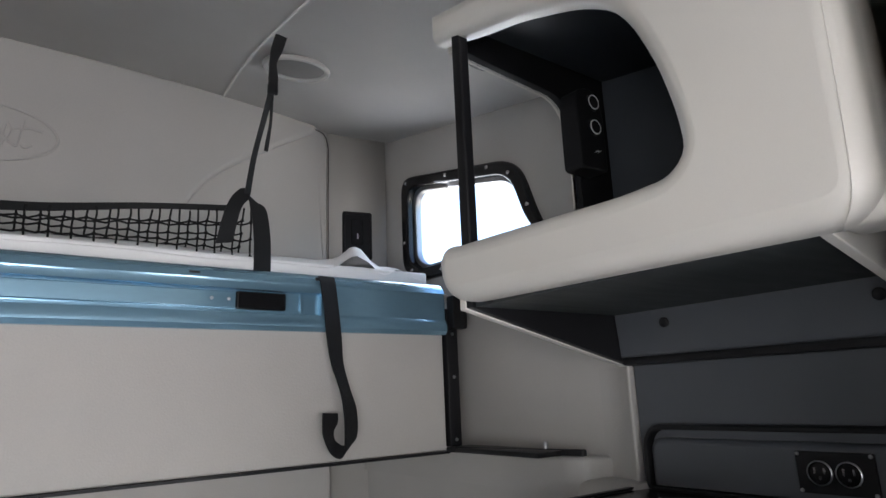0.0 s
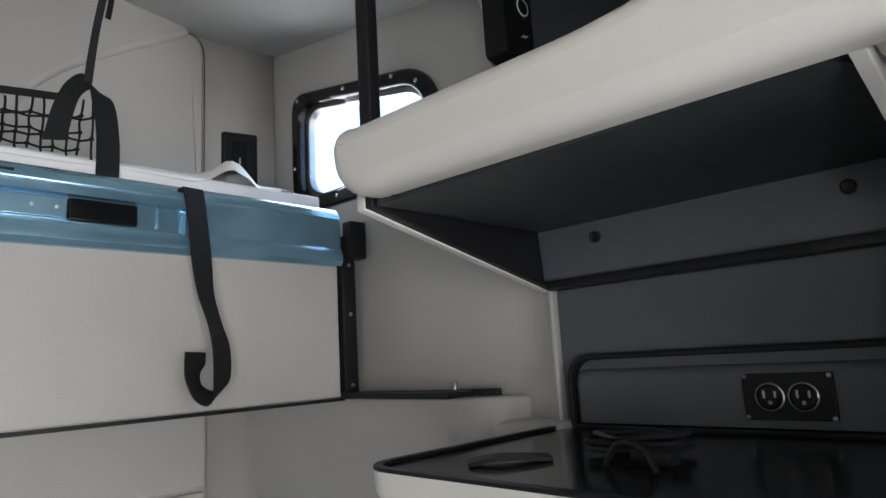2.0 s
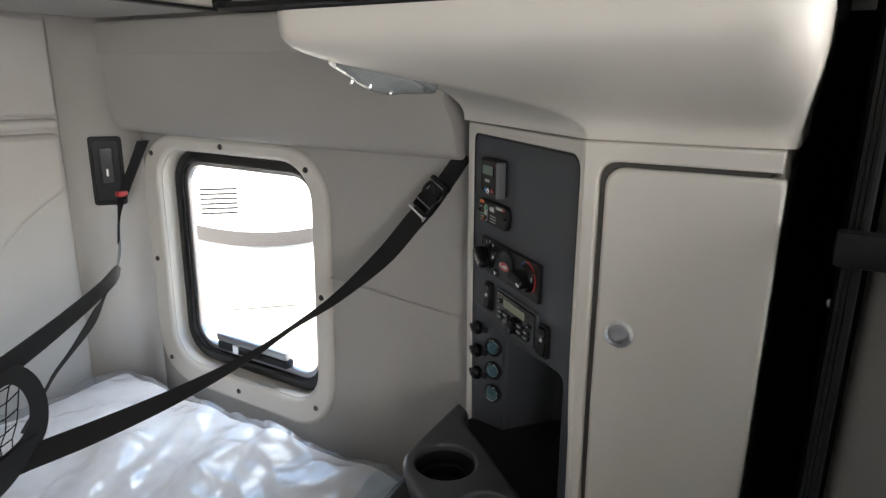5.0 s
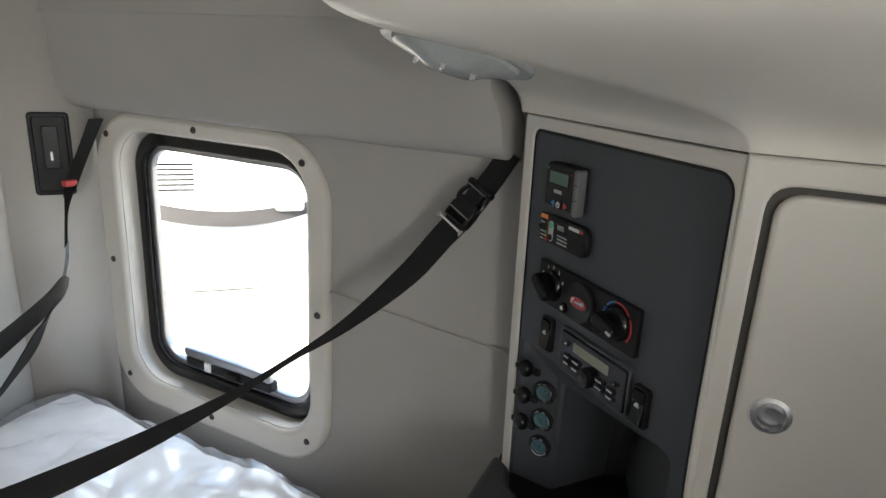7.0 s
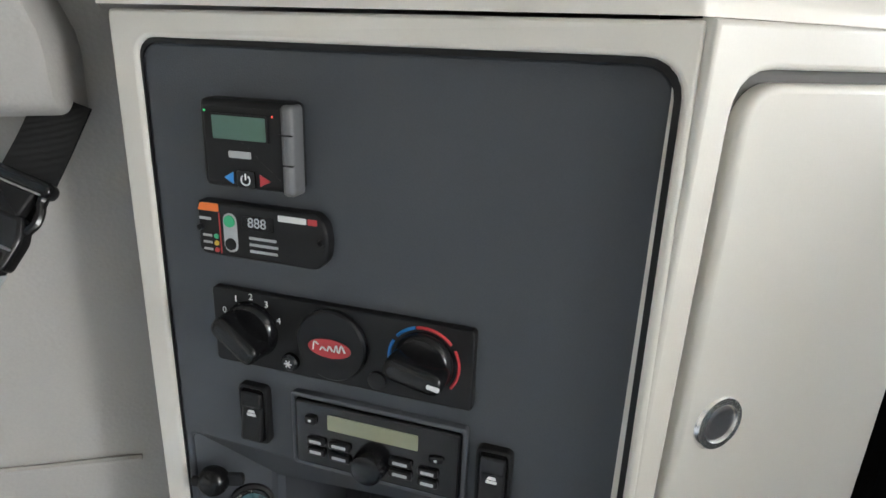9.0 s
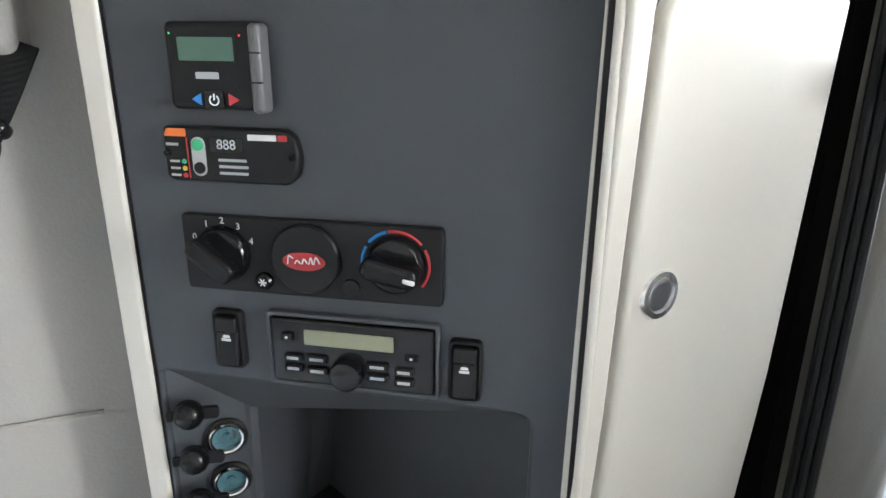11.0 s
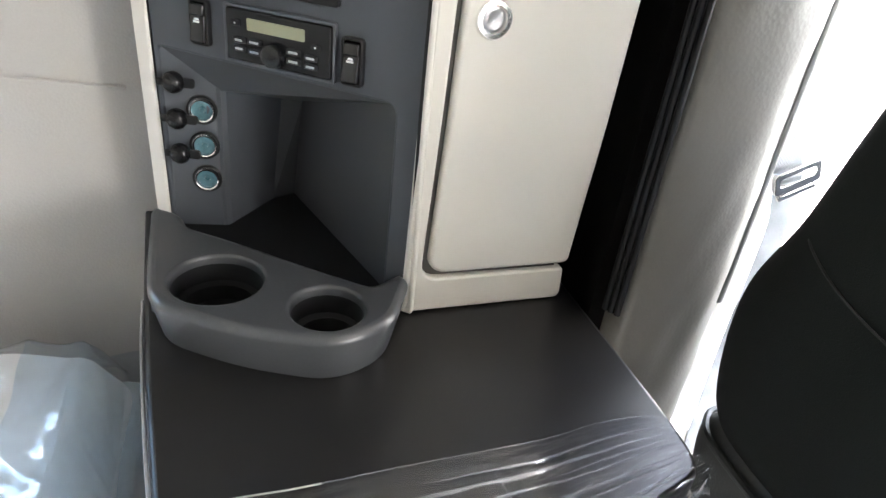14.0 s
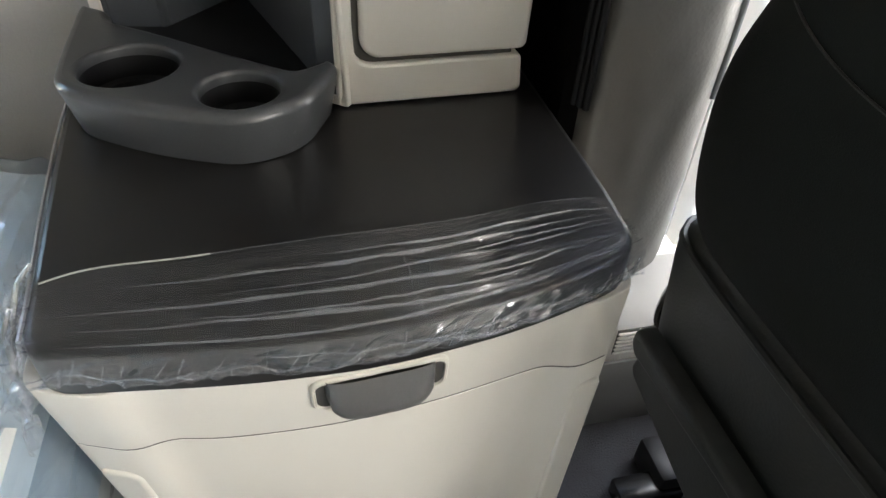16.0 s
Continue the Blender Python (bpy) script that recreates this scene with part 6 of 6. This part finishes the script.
film = thing("edge_film", (0.66, 0.57, 0.60), "crinkled clear protective film over the worktop edge", "plastic film")
part("stretched_sheet", sheet(lambda u, v: film_f(u, 0.60 * v), 240, 70), FILM_EDGE, film)
part("puckered_edge", sheet(lambda u, v: film_f(u, 0.60 + 0.40 * v), 420, 30), FILM, film)
for v0, v1, u0, u1, wide in ((0.67, 0.72, 0.30, 0.99, 0.0022), (0.80, 0.78, 0.46, 0.985, 0.0030), (0.90, 0.88, 0.12, 0.60, 0.0016), (0.72, 0.80, 0.05, 0.42, 0.0014)):
    line = []
    for q in range(19):
        u = u0 + (u1 - u0) * q / 18
        p = film_f(u, v0 + (v1 - v0) * q / 18 + 0.02 * wave(u * 8, v0 * 9, 3)) + Vector((-0.0022, 0, 0.0006))
        line.append((tuple(p), tuple(Vector((-0.25, 0, 1.0)) * wide * (0.1 + math.sin(math.pi * q / 18) * (0.8 + 0.5 * wave(q * 0.8, v0 * 7, 2))))))
    part("skirt_fold", band(line, 0.0004, 4), FOLD, film)
HEM = material("film_hem", (0.34, 0.35, 0.32), 0.20, vary=0.15, coarse=30, bump=0.2)
part("loose_hem", tube([tuple(film_f(u, 0.0) + Vector((0, 0, 0.0006))) for u in (0.23, 0.35, 0.5, 0.65, 0.8, 0.95)], 0.0005, 5), FOLD, film)
part("rolled_hem", tube([tuple(film_f(u, 0.0) + Vector((0, 0, 0.0006))) for u in (0.0, 0.04, 0.08, 0.13, 0.18, 0.23)], 0.0008, 6), HEM, film, "pale rolled edge of the film")
rnd = random.Random(11)
for k, (v0, v1, u0, u1, r) in enumerate(((0.10, 0.14, 0.38, 1.0, 0.0007), (0.20, 0.21, 0.10, 0.99, 0.0009), (0.31, 0.29, 0.25, 0.99, 0.0006), (0.36, 0.38, 0.03, 0.98, 0.0010), (0.44, 0.45, 0.20, 0.75, 0.0006), (0.47, 0.49, 0.05, 0.97, 0.0010), (0.54, 0.535, 0.40, 0.96, 0.0008), (0.555, 0.57, 0.06, 0.60, 0.0007), (0.26, 0.25, 0.60, 0.99, 0.0005), (0.41, 0.42, 0.62, 0.98, 0.0006))):
    pts = []
    for q in range(15):
        u = u0 + (u1 - u0) * q / 14
        bow = 0.012 * math.sin(u * 5 + k) + 0.006 * wave(u * 6, k, 1)
        pts.append(tuple(film_f(u, min(0.598, v0 + (v1 - v0) * u + bow)) + Vector((0, 0, 0.0005 + 0.0006 * wave(u * 9, k, 7)))))
    part("long_fold", band([(p, tuple(Vector((r * 2.0, 0, r * 0.9)) * (0.05 + math.sin(math.pi * q / 14) * (0.7 + 0.5 * wave(q * 0.9, k, 2))))) for q, p in enumerate(pts)], 0.0004, 4), FOLD, film)
part("cross_crease", tube([tuple(film_f(0.515 + 0.03 * v, v) + Vector((0, 0, 0.0005))) for v in (0.14, 0.25, 0.34, 0.42, 0.5, 0.58)], 0.0006, 5), FOLD, film)
for k in range(44):
    u = 0.015 + 0.97 * (k + rnd.uniform(-.35, .35)) / 44
    du, v0, v1 = rnd.uniform(0.008, 0.05), rnd.uniform(0.60, 0.72), rnd.uniform(0.85, 1.0)
    part("short_fold", tube([tuple(film_f(min(1, u + du * (1 - q / 5) ** 1.6), v0 + (v1 - v0) * q / 5) + Vector((-0.0008, 0, 0.0003))) for q in range(6)], rnd.uniform(0.0004, 0.0009), 5, per=3), FOLD, film)
tail = thing("film_tail", (0.69, 0.80, 0.56), "loose bunched end of the clear film beside the worktop", "plastic film")
part("crumpled_end", sheet(lambda u, v: Vector((0.735 - 0.085 * u + 0.012 * wave(u * 9, v * 7, 2), 0.797 + 0.024 * v * (1 - 0.5 * u) + 0.012 * wave(u * 11, v * 6, 4), 0.636 - 0.07 * v - 0.04 * u * v + 0.012 * ridge(u * 5, v * 6, 9))), 50, 40), FILM, tail)
for ps in ([(0.735, 0.797, 0.636), (0.722, 0.803, 0.632), (0.708, 0.800, 0.634), (0.69, 0.802, 0.62), (0.672, 0.804, 0.60)], [(0.730, 0.80, 0.634), (0.728, 0.812, 0.618), (0.72, 0.815, 0.60), (0.715, 0.806, 0.585)], [(0.700, 0.803, 0.63), (0.695, 0.812, 0.61), (0.68, 0.81, 0.585)]):
    part("twisted_edge", tube(ps, 0.0016, 6), HEM, tail)

# ---- driver's seat ----
def rounded_block(x0, x1, y0, y1, z0, z1, px=4.0, pz=4.0, nu=40, nv=28, crown=0.0):
    """A soft cushion: a superellipsoid between its bounds."""
    bm = bmesh.new()
    cx, cy, cz, ax, ay, az = (x0 + x1) / 2, (y0 + y1) / 2, (z0 + z1) / 2, (x1 - x0) / 2, (y1 - y0) / 2, (z1 - z0) / 2
    def pw(a, e):
        return math.copysign(abs(a) ** (2 / e), a)
    rings = []
    for j in range(nv + 1):
        b = -math.pi / 2 + math.pi * j / nv
        ring = []
        for i in range(nu):
            a = 2 * math.pi * i / nu
            ring.append(bm.verts.new((cx + ax * pw(math.cos(b), pz) * pw(math.cos(a), px), cy + ay * pw(math.cos(b), pz) * pw(math.sin(a), px), cz + az * pw(math.sin(b), pz))))
        rings.append(ring)
    for r0, r1 in zip(rings, rings[1:]):
        bridge(bm, r0, r1)
    bmesh.ops.remove_doubles(bm, verts=bm.verts, dist=1e-5)
    return bm


def taper(bm):
    """Narrows a block towards its foot."""
    for v in bm.verts:
        v.co.x -= 0.20 * max(0.0, 0.50 - v.co.z) * max(0.0, v.co.x - 0.60) / 0.27
    return bm


seat = thing("driver_seat", (0.57, -0.1, FLOOR), "black cloth and vinyl driver's seat seen from behind", "seat")
bm = bmesh.new()
prev = None
for z, hw, y0, y1 in spline([(0.475, 0.12, 0.06, 0.13), (0.485, 0.232, 0.02, 0.178), (0.51, 0.262, -0.01, 0.200), (0.56, 0.278, -0.02, 0.220), (0.64, 0.287, -0.02, 0.228), (0.71, 0.285, -0.02, 0.226), (0.79, 0.257, -0.02, 0.222), (0.87, 0.241, -0.01, 0.216), (0.93, 0.231, -0.01, 0.21), (1.03, 0.218, -0.01, 0.20), (1.10, 0.190, 0.0, 0.185), (1.15, 0.15, 0.02, 0.17), (1.22, 0.13, 0.02, 0.165), (1.28, 0.11, 0.03, 0.15), (1.30, 0.05, 0.06, 0.12)], 6):
    ring = []
    for i in range(48):
        a = 2 * math.pi * i / 48
        c, d = math.cos(a), math.sin(a)
        ring.append(bm.verts.new((0.580 + hw * math.copysign(abs(c) ** 0.32, c), (y0 + y1) / 2 + (y1 - y0) / 2 * math.copysign(abs(d) ** 0.36, d), z)))
    if prev:
        bridge(bm, prev, ring)
    else:
        bm.faces.new(ring)
    prev = ring
bm.faces.new(prev)
part("backrest", bm, SEATCLOTH, seat)
part("backrest_lower", taper(rounded_block(0.32, 0.860, 0.0, 0.212, 0.24, 0.530, 7, 9)), SEATVINYL, seat)
part("seam_piping", tube([(0.864, 0.06, 0.508), (0.858, 0.15, 0.506), (0.844, 0.188, 0.506), (0.79, 0.214, 0.508), (0.60, 0.219, 0.508), (0.42, 0.214, 0.508), (0.345, 0.19, 0.506)], 0.005, 8), SEATVINYL, seat)
part("shoulder_seam", tube([(0.816, 0.14, 0.800), (0.813, 0.185, 0.797), (0.797, 0.213, 0.786), (0.745, 0.224, 0.766), (0.68, 0.226, 0.752), (0.60, 0.227, 0.748), (0.50, 0.227, 0.754), (0.42, 0.224, 0.772)], 0.0013, 6), SEATVINYL, seat)
part("cushion", rounded_block(0.34, 0.84, -0.48, 0.16, 0.20, 0.36, 5, 4), SEATCLOTH, seat)
BACKWARD = axes((0, 0.206, 0), (-1, 0, 0), (0, 0.10, 1)) @ Matrix.Scale(-1, 4, (1, 0, 0))
part("rear_hem", plate(rounded([(0.36, 0.352), (0.60, 0.372), (0.795, 0.350), (0.806, 0.366), (0.802, 0.392), (0.36, 0.400)], 0.008), (), 0.026, BACKWARD, 0.008), SEATVINYL, seat, "folded hem of the rear cover")
part("rear_flap", plate(rounded([(0.36, 0.215), (0.66, 0.247), (0.810, 0.286), (0.816, 0.300), (0.800, 0.352), (0.36, 0.380)], 0.008), (), 0.012, BACKWARD, 0.005, w=-0.016), SEATVINYL, seat)
part("pedestal", box(0.40, 0.76, -0.40, 0.10, FLOOR, 0.22, 0.02), BLACK, seat)
rail = part("slide_rail", box(0.765, 0.812, -0.35, 0.185, FLOOR, 0.018, 0.006), GLOSS, seat, "black slide rail on the floor")
part("rail_end", box(0.775, 0.858, 0.060, 0.120, FLOOR, 0.045, 0.010), BLACK, rail)
part("side_lever", tube([(0.872, 0.148, 0.392), (0.874, 0.150, 0.372), (0.884, 0.146, 0.340), (0.882, 0.146, 0.300), (0.862, 0.140, 0.285)], 0.008, 8), GLOSS, seat)

# seat belt
belt = thing("seat_belt", (0.955, 0.12, 0.3), "grey seat belt with a chrome tongue hanging at the door post", "seat belt")
part("webbing", band([((0.985, 0.125, 1.35), (0.003, 0.022, 0)), ((0.980, 0.112, 1.05), (0.003, 0.022, 0)), ((0.977, 0.103, 0.91), (0.003, 0.021, 0.002)), ((0.974, 0.078, 0.80), (0.004, 0.021, 0.003)), ((0.972, 0.062, 0.74), (0.004, 0.016, 0)), ((0.970, 0.056, 0.68), (0.004, 0.013, 0)), ((0.968, 0.05, 0.50), (0.004, 0.02, 0)), ((0.96, 0.05, 0.30), (0.003, 0.02, 0))], 0.002), STRAP_GREY, belt)
tg = axes((0.966, 0.064, 0.776), (0, -1, 0.42), (0, 0.42, 1))
part("tongue", plate(rrect(-0.034, -0.016, 0.034, 0.016, 0.007), [rrect(-0.026, -0.004, 0.026, 0.007, 0.004)], 0.006, tg, 0.002, 0.001, w=0.004), CHROME, belt)
part("tongue_grip", plate(rrect(-0.028, -0.026, 0.028, -0.017, 0.003), (), 0.005, tg, 0.002, w=0.003), CHROME, belt)

# parked truck seen through the windows
truck = thing("parked_truck", (6.6, 6.6, -1.3), "white parked truck with a slatted grille in the yard", "truck")
TM = axes((5.1, 5.6, -1.3), (0.72, -0.69, 0), (0, 0, 1))
def body_f(u, v):
    s = -1.25 + 2.5 * u
    prof = spline([(0.55, 0.02), (0.75, 0.06), (1.05, 0.05), (1.45, -0.05), (1.62, -0.35), (1.70, -1.2)], 6)
    k = v * (len(prof) - 1)
    i = min(int(k), len(prof) - 2)
    p = prof[i] + (prof[i + 1] - prof[i]) * (k - i)
    return TM @ Vector((s, p[0], p[1] - 0.28 * abs(s / 1.25) ** 2.5))
part("hood", sheet(body_f, 40, 30), PAINT, truck)
part("bumper", sheet(lambda u, v: TM @ Vector((-1.25 + 2.5 * u, -0.02 + 0.66 * v + 0.05 * math.sin(math.pi * u), 0.16 - 0.3 * abs(2 * u - 1) ** 2.5 + 0.05 * math.sin(math.pi * v))), 40, 8), PAINT, truck)
part("bumper_gap", sheet(lambda u, v: TM @ Vector((-1.2 + 2.4 * u, 0.70 + 0.16 * v + 0.22 * (2 * u - 1.12) ** 2, 0.10 - 0.28 * abs(2 * u - 1) ** 2.5 - 0.03 * v)), 30, 3), material("grey_bumper", (0.022, 0.018, 0.017), 0.6), truck)
grille = part("grille", plate(rrect(-0.66, 1.06, -0.20, 1.42, 0.03), (), 0.03, TM, 0.005, w=0.085), PAINT, truck)
for k in range(6):
    part("louvre", plate(rrect(-0.62, 1.09 + 0.052 * k, -0.24, 1.108 + 0.052 * k, 0.005), (), 0.02, TM, 0.003, w=0.094), RUBBER, grille)
part("headlamp", plate(rrect(0.55, 0.84, 0.86, 1.02, 0.05), (), 0.05, TM, 0.01, w=0.06), material("lamp_glass", (0.35, 0.36, 0.36), 0.2, vary=0.3, coarse=20), truck)
for s in (-0.95, 0.95):
    wm = TM @ Matrix.Translation((s, 0.45, -0.9)) @ Matrix.Rotation(radians(90), 4, "Y")
    wheel = part("wheel", lathe([(0.25, -0.12), (0.44, -0.12), (0.46, -0.06), (0.46, 0.06), (0.44, 0.12), (0.25, 0.12)], wm, 28), RUBBER, truck)
    part("rim", lathe([(0.26, -0.11), (0.20, -0.10), (0.05, -0.06)], wm, 20), STEEL, wheel)
part("body", box(6.0, 8.4, 6.2, 9.0, -0.9, 1.4, 0.15, seg=3), PAINT, truck)
